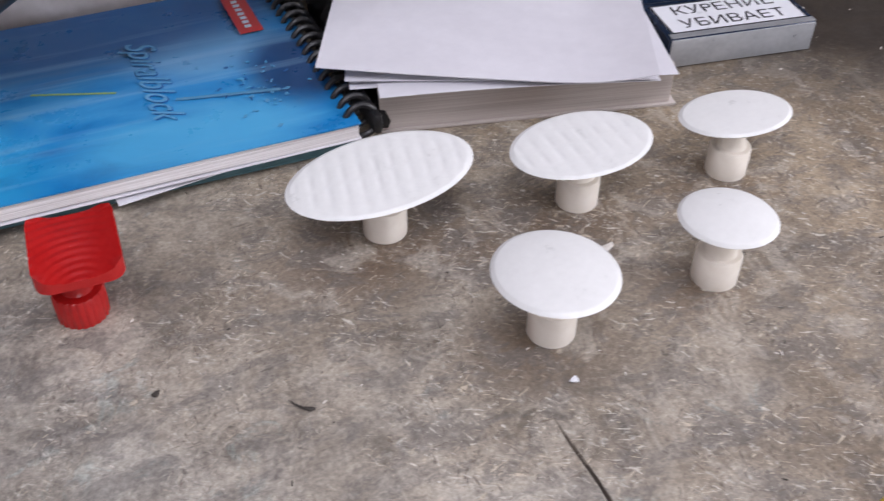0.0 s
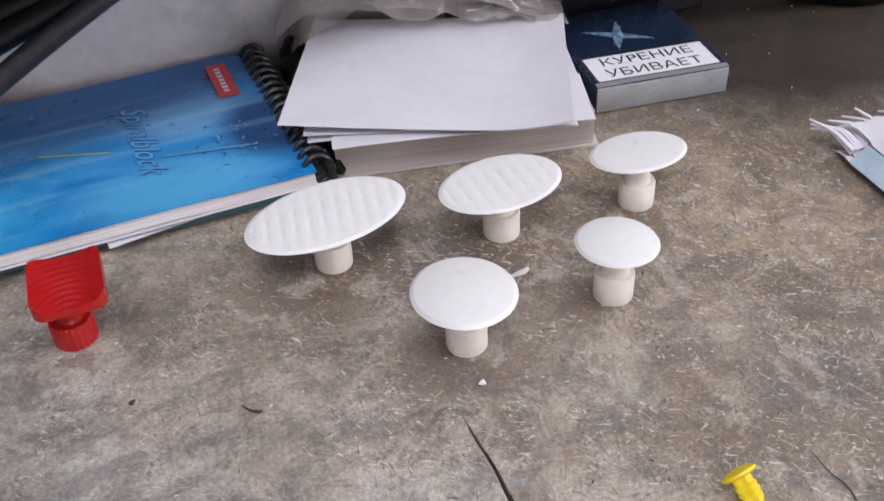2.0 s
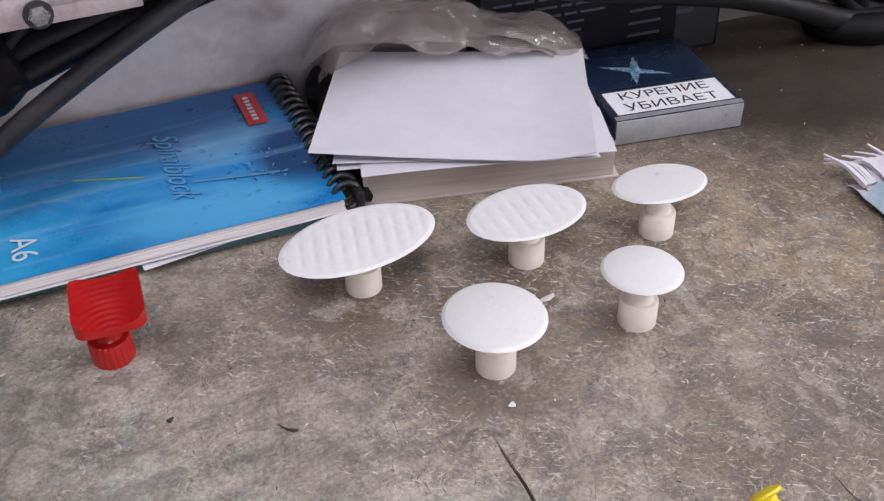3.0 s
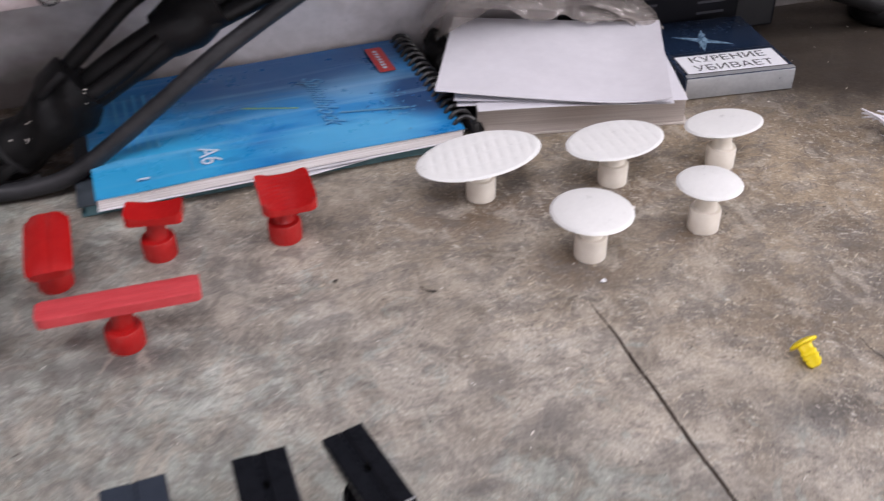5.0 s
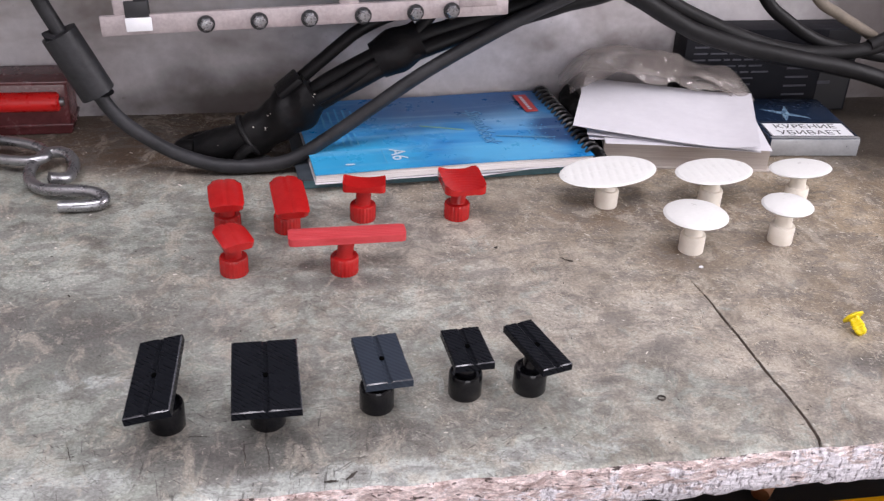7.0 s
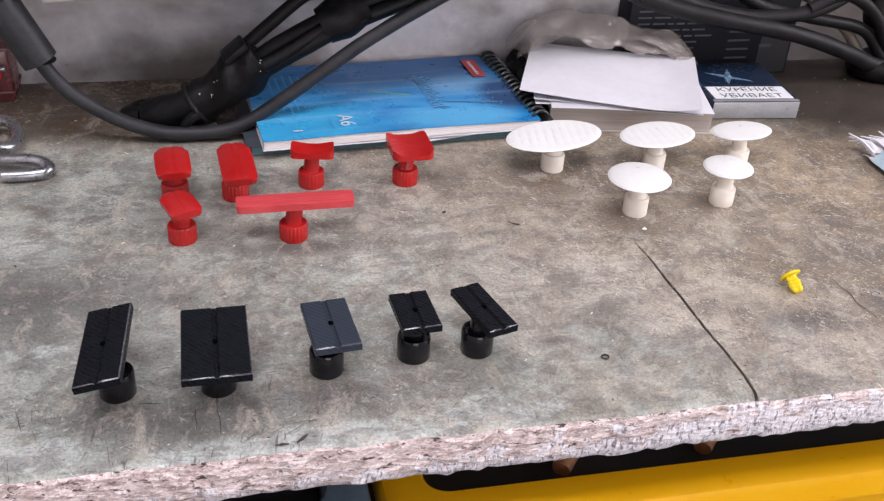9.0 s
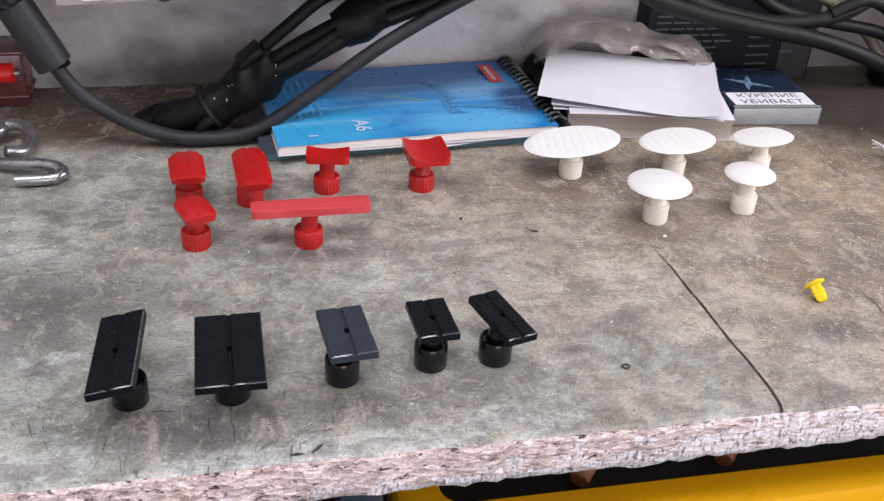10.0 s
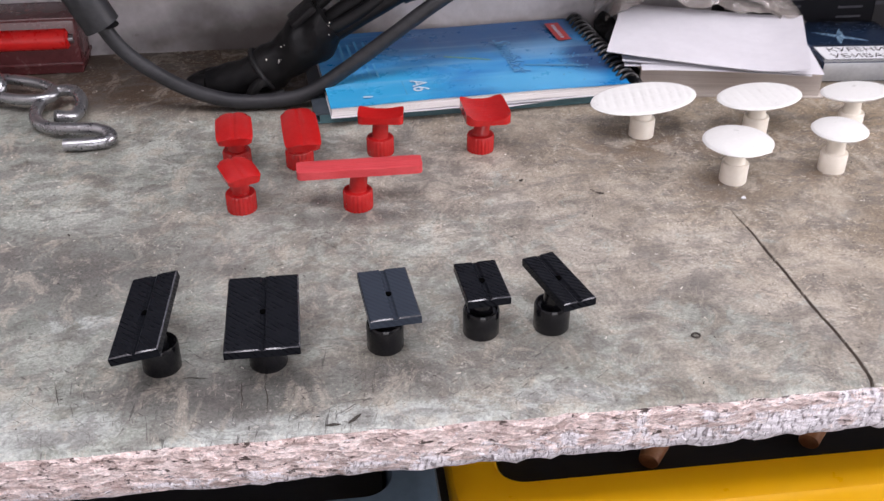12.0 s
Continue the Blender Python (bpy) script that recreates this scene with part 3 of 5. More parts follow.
def make_bench():
    xs = steps(LEFT, -0.34, 0.05) + steps(-0.34, 0.068, 0.004) + steps(0.068, 0.0760, 0.0005) + steps(0.0760, 0.0790, 0.0002) + steps(0.0790, 0.0865, 0.0005) + steps(0.0865, 0.42, 0.004) + steps(0.42, RIGHT, 0.05) + [RIGHT]
    ys = [0.0, 0.0006, 0.0014, 0.0026] + steps(0.004, 0.13, 0.003) + steps(0.13, WALL_Y + 0.01, 0.006) + [WALL_Y + 0.01]
    bm = bmesh.new()
    rows = []
    for j, y in enumerate(ys):
        row = []
        for x in xs:
            z = 0.00035 * noise.noise(Vector((x * 35, y * 35, 0.0))) + 0.00012 * noise.noise(Vector((x * 160, y * 160, 5.0)))
            yy = y + edge_wear(x) * max(0.0, 1 - y / 0.004)
            z -= 0.0009 * max(0.0, 1 - y / 0.0026) ** 2
            xx, off = x, x - 0.0775
            if abs(off) < 0.0095:
                xx += (crack_x(y) - 0.0775) * min(1.0, (0.0095 - abs(off)) / 0.004)
            if y < 0.121:
                w = (0.00062 + 0.0002 * noise.noise(Vector((y * 130, 0.0, 4.0)))) * min(1.0, (0.121 - y) / 0.05 + 0.35)
                if abs(off) < w:
                    z -= 0.0030 * (1 - (off / w) ** 2) * min(1.0, (0.121 - y) / 0.02)
            row.append(bm.verts.new((xx, yy, z)))
        rows.append(row)
    for a, b in zip(rows, rows[1:]):
        for i in range(len(xs) - 1):
            bm.faces.new((a[i], a[i + 1], b[i + 1], b[i]))
    for f in bm.faces:
        if min(v.co.z for v in f.verts) < -0.0009 and f.calc_center_median().y > 0.003:
            f.material_index = 1
    bench = thing("workbench", "worn grey-brown workbench with a chipped chipboard edge", "workbench", pose(0, 0, 0), kind="structure")
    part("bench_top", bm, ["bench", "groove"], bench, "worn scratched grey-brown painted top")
    # the raw front edge
    bm = bmesh.new()
    zs = [0.0, 0.0012, 0.003, 0.005, 0.007, 0.009, 0.011, 0.013, 0.015, 0.017, 0.0187, THICK]
    rows = []
    for z in zs:
        row = []
        for x in xs:
            k = z / THICK
            y = edge_wear(x) - 0.0006 + 0.0009 * noise.noise(Vector((x * 170, z * 330, 9.0))) + 0.0008 * noise.noise(Vector((x * 420, z * 700, 2.0)))
            y -= 0.001 * math.sin(k * math.pi) - 0.0016 * max(0, k - 0.85) / 0.15
            zz = -z - 0.0009
            if z == THICK:
                zz += 0.0003 * noise.noise(Vector((x * 130, 4.0, 1.0))) + 0.0004 * noise.noise(Vector((x * 480, 4.0, 1.0)))
            row.append(bm.verts.new((x, y if z > 0 else edge_wear(x), zz)))
        rows.append(row)
    rows.append([bm.verts.new((x, 0.06, -THICK - 0.001)) for x in xs])
    rows.append([bm.verts.new((x, WALL_Y, -THICK - 0.001)) for x in xs])
    for a, b in zip(rows, rows[1:]):
        for i in range(len(xs) - 1):
            bm.faces.new((a[i], a[i + 1], b[i + 1], b[i]))
    part("front_edge", bm, "chip", bench, "raw pinkish chipboard edge with flaking white paint")
    # splinters torn up along the edge
    rng = random.Random(4)
    bm = bmesh.new()
    for k in range(900):
        x = rng.uniform(-0.3, 0.26)
        z = -rng.uniform(0.001, THICK - 0.004)
        s = rng.uniform(0.0003, 0.0010)
        r = pose(x, edge_wear(x) - 0.0011 + rng.uniform(-0.0003, 0.0006), z, rng.uniform(-50, 50), rng.uniform(-180, 180), rng.uniform(-30, 30))
        bmesh.ops.create_cube(bm, size=1, matrix=r @ Matrix.Diagonal((s * 2.2, s * 0.5, s * 0.7, 1)))
    tagged(part("splinters", bm, "chip", bench, smooth=False), kind="stuff")
    return bench


make_bench()

bm = box((RIGHT - LEFT + 0.4, 0.12, 3.2), ((RIGHT + LEFT) / 2, WALL_Y + 0.06, 0.6))
tagged(part("wall_back", bm, "plaster"), "dusty off-white plastered wall behind the bench", "wall", kind="structure")
bm = box((0.12, 4.4, 3.2), (LEFT - 0.06, -1.85, 0.6))
tagged(part("wall_left", bm, "plaster"), "dusty off-white plastered wall", "wall", kind="structure")
# side wall with its window opening
bm = box((0.12, 4.4, 1.1), (RIGHT + 0.06, -1.85, -0.45))
box((0.12, 4.4, 0.7), (RIGHT + 0.06, -1.85, 1.85), bm=bm)
box((0.12, 0.24, 1.4), (RIGHT + 0.06, 0.23, 0.8), bm=bm)
box((0.12, 2.85, 1.4), (RIGHT + 0.06, -2.625, 0.8), bm=bm)
tagged(part("wall_right", bm, "plaster"), "dusty plastered wall with a window opening", "wall", kind="structure")
# the unseen wall behind, left open for the added fill lamp
bm = box((0.55, 0.12, 3.2), (LEFT + 0.25, -3.6, 0.6))
box((0.55, 0.12, 3.2), (RIGHT - 0.25, -3.6, 0.6), bm=bm)
box((RIGHT - LEFT, 0.12, 0.7), ((RIGHT + LEFT) / 2, -3.6, 1.85), bm=bm)
tagged(part("wall_front", bm, "plaster"), "unseen plastered wall, open for an added fill lamp", "wall", kind="structure")
tagged(part("floor", box((RIGHT - LEFT + 0.4, 4.4, 0.1), ((RIGHT + LEFT) / 2, -1.6, -0.95)), "wood"), "dark grimy workshop floor", "floor", kind="structure")
bm = box((RIGHT - LEFT + 0.4, 1.1, 0.1), ((RIGHT + LEFT) / 2, 0.05, 2.25))
box((RIGHT - LEFT + 0.4, 2.2, 0.1), ((RIGHT + LEFT) / 2, -2.6, 2.25), bm=bm)
box((0.60, 1.0, 0.1), (LEFT + 0.10, -1.0, 2.25), bm=bm)
box((1.40, 1.0, 0.1), (RIGHT - 0.50, -1.0, 2.25), bm=bm)
tagged(part("ceiling", bm, "plaster"), "unseen off-white plastered ceiling, open for an added fill lamp", "ceiling", kind="structure")


# ---- pulling tabs ----
def collar(t, mat, r, h, ribs, label="", cup=True):
    """The hollow foot: turned, with ribs round it or smooth like a cup."""
    def rib(a, rr):
        return rr - (0.00030 * (0.5 + 0.5 * math.cos(a * ribs)) ** 2 if ribs and rr > r * 0.8 else 0.0)
    prof = [(r * 0.60, 0.004), (r * 0.64, 0.0), (r * 0.97, 0.0), (r, 0.0004), (r, h - 0.0008), (r * 0.94, h), (r * 0.86, h)]
    prof += [(r * 0.80, h - 0.0011), (r * 0.5, h - 0.0014)] if cup and not ribs else [(r * 0.6, h + 0.0002), (r * 0.5, h)]
    return part("collar", lathe(prof, 144 if ribs else 48, rib), mat, t, label)


def neck(t, mat, r, z0, z1, lean):
    prof = [(r * 1.15, z0), (r * 1.02, z0 + 0.0012), (r, z0 + 0.002), (r, z1 - 0.0015), (r * 1.25, z1 - 0.0003), (r * 1.3, z1)]
    bm = lathe(prof, 32)
    for v in bm.verts:
        k = (v.co.z - z0) / (z1 - z0)
        v.co.x += lean[0] * k
        v.co.y += lean[1] * k
    return part("neck", bm, mat, t)


def white_tab(bx, by, cx, cy, h, a, b, turn, tx, ty, dome, waffle, label):
    """A white tab: foot, neck and an oval pad, which leans a little (slopes tx, ty)."""
    t = thing("pulling_tab", label, "pulling tab", pose(bx, by, 0), "white pulling tabs")
    collar(t, "white", 0.0062, 0.0096, 0, cup=False)
    neck(t, "white", 0.0042, 0.0092, h - 0.0012, (cx - bx, cy - by))
    bm = bmesh.new()
    seg, rings, top, low = 96, 44, [], []
    ct, st = math.cos(turn), math.sin(turn)

    def pt(k, i, side):
        an = 2 * math.pi * i / seg
        u, v = a * k * math.cos(an), b * k * math.sin(an)
        x, y = u * ct - v * st, u * st + v * ct
        z = h + tx * x + ty * y
        if side:
            z += 0.0006 + dome * (1 - k ** 2.2) - 0.0006 * max(0, k - 0.93) / 0.07
            if waffle and k < 0.93:
                far, near = (v, u) if b > a else (u, v)
                g = max(0.0, math.sin(far / 0.0046 * 2 * math.pi + near * 260)) * abs(math.sin(near / 0.0072 * math.pi)) ** 0.5
                z -= waffle * g
        else:
            z -= 0.0011 * (1 - max(0, k - 0.9) / 0.1) + (0.0005 if k < 0.4 else 0)
        return (cx - bx + x, cy - by + y, z)
    c_top, c_low = bm.verts.new(pt(0, 0, 1)), bm.verts.new(pt(0, 0, 0))
    for j in range(1, rings + 1):
        k = (j / rings) ** 0.8
        top.append([bm.verts.new(pt(k, i, 1)) for i in range(seg)])
    for k in (0.3, 0.6, 0.9, 0.97, 1.0):
        low.append([bm.verts.new(pt(k, i, 0)) for i in range(seg)])
    for i in range(seg):
        n = (i + 1) % seg
        bm.faces.new((c_top, top[0][i], top[0][n]))
        bm.faces.new((c_low, low[0][n], low[0][i]))
        for rs in (top, low):
            for p, q in zip(rs, rs[1:]):
                bm.faces.new((p[i], q[i], q[n], p[n]))
        bm.faces.new((top[-1][i], low[-1][i], low[-1][n], top[-1][n]))
    part("pad", bm, "white_pad", t)
    return t


white_tab(0.0562, 0.1970, 0.0559, 0.1987, 0.0189, 0.0158, 0.0266, 1.6398, 0.063, 0.0715, 0.0003, 0.00022, "large oval white plastic tab with a dimpled pad")
white_tab(0.1131, 0.1922, 0.1131, 0.1933, 0.0194, 0.0205, 0.0144, -0.1004, 0.1013, 0.0412, 0.0003, 0.00020, "medium oval white plastic tab with a dimpled pad")
white_tab(0.1626, 0.1912, 0.1626, 0.1928, 0.0196, 0.0162, 0.0117, -0.3404, 0.1354, -0.0175, 0.0006, 0.0, "small oval white plastic tab with a flat pad")
white_tab(0.0842, 0.1459, 0.0840, 0.1468, 0.0196, 0.0164, 0.0145, 2.0909, 0.083, 0.003, 0.0020, 0.0, "round white plastic tab with a domed glossy pad")
white_tab(0.1340, 0.1504, 0.1338, 0.1503, 0.0207, 0.0108, 0.0129, 3.8832, 0.1084, 0.0483, 0.0020, 0.0, "smallest round white plastic tab with a domed pad")


def black_tab(bx, by, cx, cy, w, d, turn, tilt, mat, label):
    """A black tab: cup foot, neck and a flat pad with a groove along it and a hole."""
    t = thing("pulling_tab", label, "pulling tab", pose(bx, by, 0), "black pulling tabs")
    zt, th = 0.0230, 0.0032
    collar(t, "black_gloss", 0.0066, 0.0105, 0)
    neck(t, "black_gloss", 0.0040, 0.0085, zt - th + 0.0004, (cx - bx, cy - by))
    bm = bmesh.new()
    g, gd, bv = 0.0009, 0.0007, 0.0004
    xs = [-w / 2, -w / 2 + bv, -g * 1.3, -g * 0.55, g * 0.55, g * 1.3, w / 2 - bv, w / 2]
    zs = [-bv, 0, 0, -gd, -gd, 0, 0, -bv]
    n = 16
    ys = [-d / 2, -d / 2 + bv] + [-d / 2 + d * i / n for i in range(1, n)] + [d / 2 - bv, d / 2]
    rows = [[bm.verts.new((x, y, z - (bv if j in (0, len(ys) - 1) and z == 0 else 0))) for x, z in zip(xs, zs)] for j, y in enumerate(ys)]
    lows = [[bm.verts.new((x, y, -th)) for x in xs] for y in ys]
    for j in range(len(ys) - 1):
        for i in range(len(xs) - 1):
            bm.faces.new((rows[j][i], rows[j][i + 1], rows[j + 1][i + 1], rows[j + 1][i]))
            bm.faces.new((lows[j][i], lows[j + 1][i], lows[j + 1][i + 1], lows[j][i + 1]))
        bm.faces.new((rows[j][0], rows[j + 1][0], lows[j + 1][0], lows[j][0]))
        bm.faces.new((rows[j][-1], lows[j][-1], lows[j + 1][-1], rows[j + 1][-1]))
    for i in range(len(xs) - 1):
        bm.faces.new((rows[0][i], lows[0][i], lows[0][i + 1], rows[0][i + 1]))
        bm.faces.new((rows[-1][i], rows[-1][i + 1], lows[-1][i + 1], lows[-1][i]))
    # rubbed bevels at the ends and right side coloured paler, painting their highlight
    for f in bm.faces:
        c = f.calc_center_median()
        if c.z > -bv * 1.5 and (abs(abs(c.y) - d / 2) < bv * 0.9 or (c.x > 0 and abs(c.x - w / 2) < bv * 0.9)) and abs(c.z) > 1e-6:
            f.material_index = 1
    pm = pose(cx - bx, cy - by, zt, 0, tilt, turn)
    part("pad", bm, [mat, "black_edge"], t, m=pm)
    # solid black disc paints the shade inside the pad's hole
    part("hole", lathe([(0.0010, -0.0004), (0.00125, 0.00008), (0.0010, 0.00012)], 20), "void", t, m=pm @ pose(0, 0, -0.0003))
    return t


black_tab(-0.1614, 0.0412, -0.1643, 0.0420, 0.0164, 0.0446, -2.5, -12, "black", "long narrow black plastic tab with a leaning grooved pad")
black_tab(-0.1250, 0.0390, -0.1250, 0.0378, 0.0243, 0.0418, 0.5, 0, "black", "large black plastic tab with a grooved rectangular pad")
black_tab(-0.0840, 0.0435, -0.0824, 0.0430, 0.0175, 0.0300, 5.0, 0, "slate", "slate-grey plastic tab with a black cup foot")
black_tab(-0.0490, 0.0475, -0.0492, 0.0471, 0.0153, 0.0238, 4.0, 0, "black", "short black plastic tab with a grooved pad")
black_tab(-0.0230, 0.0475, -0.0222, 0.0454, 0.0125, 0.0314, 15.5, 0, "black", "narrow black plastic tab with a turned grooved pad")


def red_tab(bx, by, cx, cy, w, d, turn, shape, label, mat="red", zt=0.0222, th=0.0034):
    """A red tab: ribbed foot, neck and a pad whose face is crowned, dished or flat."""
    t = thing("pulling_tab", label, "pulling tab", pose(bx, by, 0), "red pulling tabs")
    collar(t, "red", 0.0066, 0.0086, 22)
    neck(t, "red", 0.0039, 0.0080, zt - th + 0.0006, (cx - bx, cy - by))

    def place(u, v):
        x, y = (u - 0.5) * w, (v - 0.5) * d
        s, q = 2 * u - 1, 2 * v - 1
        z = 0.0
        if shape == "crown":
            z = -0.0019 * abs(s) ** 2.6 - 0.0008 * q ** 4 - 0.00048 * math.exp(-(s * 9) ** 2)
            x *= 1 - 0.06 * q ** 4
            y *= 1 - 0.06 * s ** 4
        elif shape == "dish":
            z = -0.0023 * (1 - s * s) + 0.00014 * math.sin(math.hypot(s * 1.2, q + 1.4) * 30)
        elif shape == "saddle":
            z = -0.0016 * (1 - s * s)
        else:
            z = 0.00007 * math.sin(v * math.pi * 14) - 0.0003 * abs(q) ** 6
        return Vector((x, y, z))
    nx, ny = 28, (64 if shape == "dish" else 26)
    bm = grid_solid(nx, ny, place, th)
    n_top = (nx + 1) * (ny + 1)
    for k, v in enumerate(bm.verts):
        if k >= n_top and shape != "flat":
            v.co.z = -(0.0048 if shape == "crown" else 0.0046)
            if shape == "crown":
                v.co.x *= 0.93
                v.co.y *= 0.95
    # rounded corners of the outline
    rc = min(w, d) * 0.20
    for v in bm.verts:
        ex, ey = abs(v.co.x) - (w / 2 - rc), abs(v.co.y) - (d / 2 - rc)
        if ex > 0 and ey > 0:
            k = max(ex, ey) / max(math.hypot(ex, ey), 1e-9)
            v.co.x = math.copysign(w / 2 - rc + ex * k, v.co.x)
            v.co.y = math.copysign(d / 2 - rc + ey * k, v.co.y)
    edges = [e for e in bm.edges if e.calc_face_angle(0) > 0.9]
    bmesh.ops.bevel(bm, geom=edges, offset=0.0007, segments=3, profile=0.5, affect="EDGES")
    part("pad", bm, mat, t, m=pose(cx - bx, cy - by, zt, 0, 0, turn))
    return t


red_tab(-0.1420, 0.1880, -0.1420, 0.1868, 0.0168, 0.0285, 4.5, "crown", "red plastic tab with a crowned oblong pad")
red_tab(-0.1130, 0.1850, -0.1116, 0.1826, 0.0168, 0.0392, 4.0, "crown", "long red plastic tab with a crowned pad")
red_tab(-0.0745, 0.1935, -0.0738, 0.1930, 0.0215, 0.0120, -8, "saddle", "short red plastic tab with a saddle-shaped pad")
red_tab(-0.0262, 0.1908, -0.0240, 0.1930, 0.0213, 0.0264, 1.8, "dish", "red plastic tab with a dished ridged pad")
red_tab(-0.1385, 0.1470, -0.1380, 0.1452, 0.0150, 0.0205, 20, "crown", "small red plastic tab with a turned crowned pad")
red_tab(-0.0880, 0.1430, -0.0868, 0.1418, 0.0535, 0.0105, 0.8, "flat", "red plastic tab with a long flat bar pad", "red_dull", 0.0218, 0.0036)


def rivet():
    """A small yellow clip lying on its side: cap, shank and barbs."""
    t = thing("plastic_rivet", "small bright yellow plastic rivet lying on the bench", "rivet", pose(0.1305, 0.0695, 0.0042, 0, 0, 14) @ pose(0, 0, 0, -58, 0, 0))
    part("cap", lathe([(0.0008, 0.0034), (0.0040, 0.0030), (0.0048, 0.0034), (0.0047, 0.0041), (0.0030, 0.0049), (0.0008, 0.0052)], 40), "yellow", t)
    part("shank", lathe([(0.0010, -0.0050), (0.0019, -0.0046), (0.0025, -0.0036), (0.0027, -0.0026), (0.0024, -0.0021), (0.0030, -0.0012), (0.0026, -0.0005), (0.0029, 0.0004), (0.0024, 0.0012), (0.0026, 0.0032)], 28,
                        lambda a, r: r * (1 + 0.16 * math.cos(4 * a))), "yellow", t)


rivet()


# ---- notebooks, papers, packs ----
def strip(w, d, z=0.00012, th=0.0001):
    return box((w, d, th), (0, 0, z))


def notebook():
    turn = 4.6
    m = pose(0.0605, 0.2335, 0, 0, 0, turn)
    low = thing("closed_notebook", "dark teal notebook lying under the blue one", "notebook", m @ pose(-0.001, 0.0040, 0, 0, 0, -1.4))
    part("cover", box((0.165, 0.088, 0.0009), (-0.0825, 0.044, 0.0052), 0.0003), "card", low, "grey-blue card cover")
    part("back_cover", box((0.164, 0.088, 0.0009), (-0.082, 0.044, 0.0006), 0.0003), "teal", low)
    part("page_block", box((0.162, 0.087, 0.0039), (-0.081, 0.0437, 0.0029)), "teal", low, "dark page edges")
    sheet = thing("loose_sheet", "white sheet corner sticking out between two notebooks", "paper", pose(-0.0130, 0.2256, 0.0058, 0, 0, 12))
    part("sheet", grid_solid(10, 8, lambda u, v: Vector((u * 0.05, v * 0.07, 0.0004 - 0.0012 * (1 - v) ** 3)), 0.0003), "paper", sheet)
    nb = thing("spiral_notebook", "blue glossy A6 notebook with a black spiral", "notebook", m @ pose(0, 0, 0.0062))

    def bow(u, v):
        return 0.0008 * math.sin(u * 3.0) * (1 - v) + 0.0006 * noise.noise(Vector((u * 3, v * 3, 1)))
    W, D = 0.1575, 0.1005
    part("page_block", grid_solid(30, 16, lambda u, v: Vector((-W * 0.993 * (1 - u) - 0.001, 0.0006 + (D - 0.001) * v, 0.0053 + bow(u, v))), 0.0050), "pages", nb, "white page edges")
    part("cover", grid_solid(30, 16, lambda u, v: Vector((-W * (1 - u) - 0.0004, D * v, 0.0058 + bow(u, v))), 0.00045), "cover", nb, "glossy blue cover with pale cloud streaks")
    part("back_cover", grid_solid(30, 6, lambda u, v: Vector((-W * (1 - u) - 0.0004, D * v, 0.0004)), 0.0004), "paper", nb)
    rng = random.Random(2)
    for k in range(17):
        y = 0.0045 + k * (D - 0.008) / 16
        pts = []
        for i in range(20):
            a = 2 * math.pi * i / 20
            pts.append((0.0012 + 0.0052 * math.cos(a), y + 0.0010 * math.sin(a) + rng.uniform(-0.0001, 0.0001), 0.0036 + 0.0050 * math.sin(a)))
        part("spiral_ring", sweep(pts, 0.00105, 8, 0, closed=True), "comb", nb)
    part("spine", box((0.0030, D - 0.001, 0.0070), (0.0055, D / 2, 0.0032), 0.0012), "comb", nb, "black comb spine")
    z = 0.0066
    part("brand_label", strip(0.0082, 0.0275), "label", nb, "small red label with white bars", m=pose(-0.0155, 0.0785, z))
    for k in range(7):
        part("print_bar", strip(0.0022, 0.0018), "pale_ink", nb, m=pose(-0.0158, 0.0690 + k * 0.0031, z + 0.0002))
    lettering("size_lettering", "A6", 0.0125, "pale_ink", nb, pose(-0.1100, 0.0165, z + 0.0002, 0, 0, -90))
    part("print_line", strip(0.0006, 0.017), "blue_ink", nb, m=pose(-0.1180, 0.0150, z + 0.0002))
    part("print_line", strip(0.0050, 0.0014), "pale_ink", nb, m=pose(-0.1380, 0.0075, z + 0.0002))
    for k in range(5):
        part("print_line", strip(0.0012, 0.022 + 0.004 * (k % 3)), "blue_ink", nb, m=pose(-0.1260 - k * 0.0045, 0.070, z + 0.0001))
    for k in range(4):
        part("print_line", strip(0.0010, 0.018), "blue_ink", nb, m=pose(-0.1290 - k * 0.004, 0.0400, z + 0.0001))
    # embossed script title: pale faces over a dark offset
    for mat, dx, dz in (("navy_ink", 0.0004, 0.0), ("cover_pale", 0.0, 0.00012)):
        title = lettering("title_lettering", "Spiralblock", 0.0098, mat, nb, pose(-0.0530 + dx, 0.0470 - dx, z + 0.0001 + dz, 0, 0, -90), 1.12)
        for v in title.data.vertices:
            v.co.x += 0.55 * v.co.y
            v.co.y *= 1.35
    part("stroke", strip(0.026, 0.0009), "lime_ink", nb, m=pose(-0.0770, 0.0485, z, 0, 0, -20))
    part("stroke", strip(0.032, 0.0014), "sand_ink", nb, "faint sand-coloured streak", m=pose(-0.0330, 0.0300, z - 0.0001, 0, 0, -12))
    for k in range(46):
        part("flake", strip(rng.uniform(0.0006, 0.0019), rng.uniform(0.0005, 0.0011)), ("cover_pale", "blue_ink", "navy_ink", "cover_pale")[k % 4], nb,
             m=pose(-0.0235 + rng.gauss(0, 0.0055), 0.0310 + rng.gauss(0, 0.0085), z, 0, 0, rng.uniform(0, 180)))


notebook()


def paper_sheet(name, w, d, m, z_fn, label, mat="paper", th=0.00025):
    t = thing(name, label, "paper", m)
    part("sheet", grid_solid(22, 18, lambda u, v: Vector((u * w, v * d, z_fn(u, v))), th), mat, t)
    return t


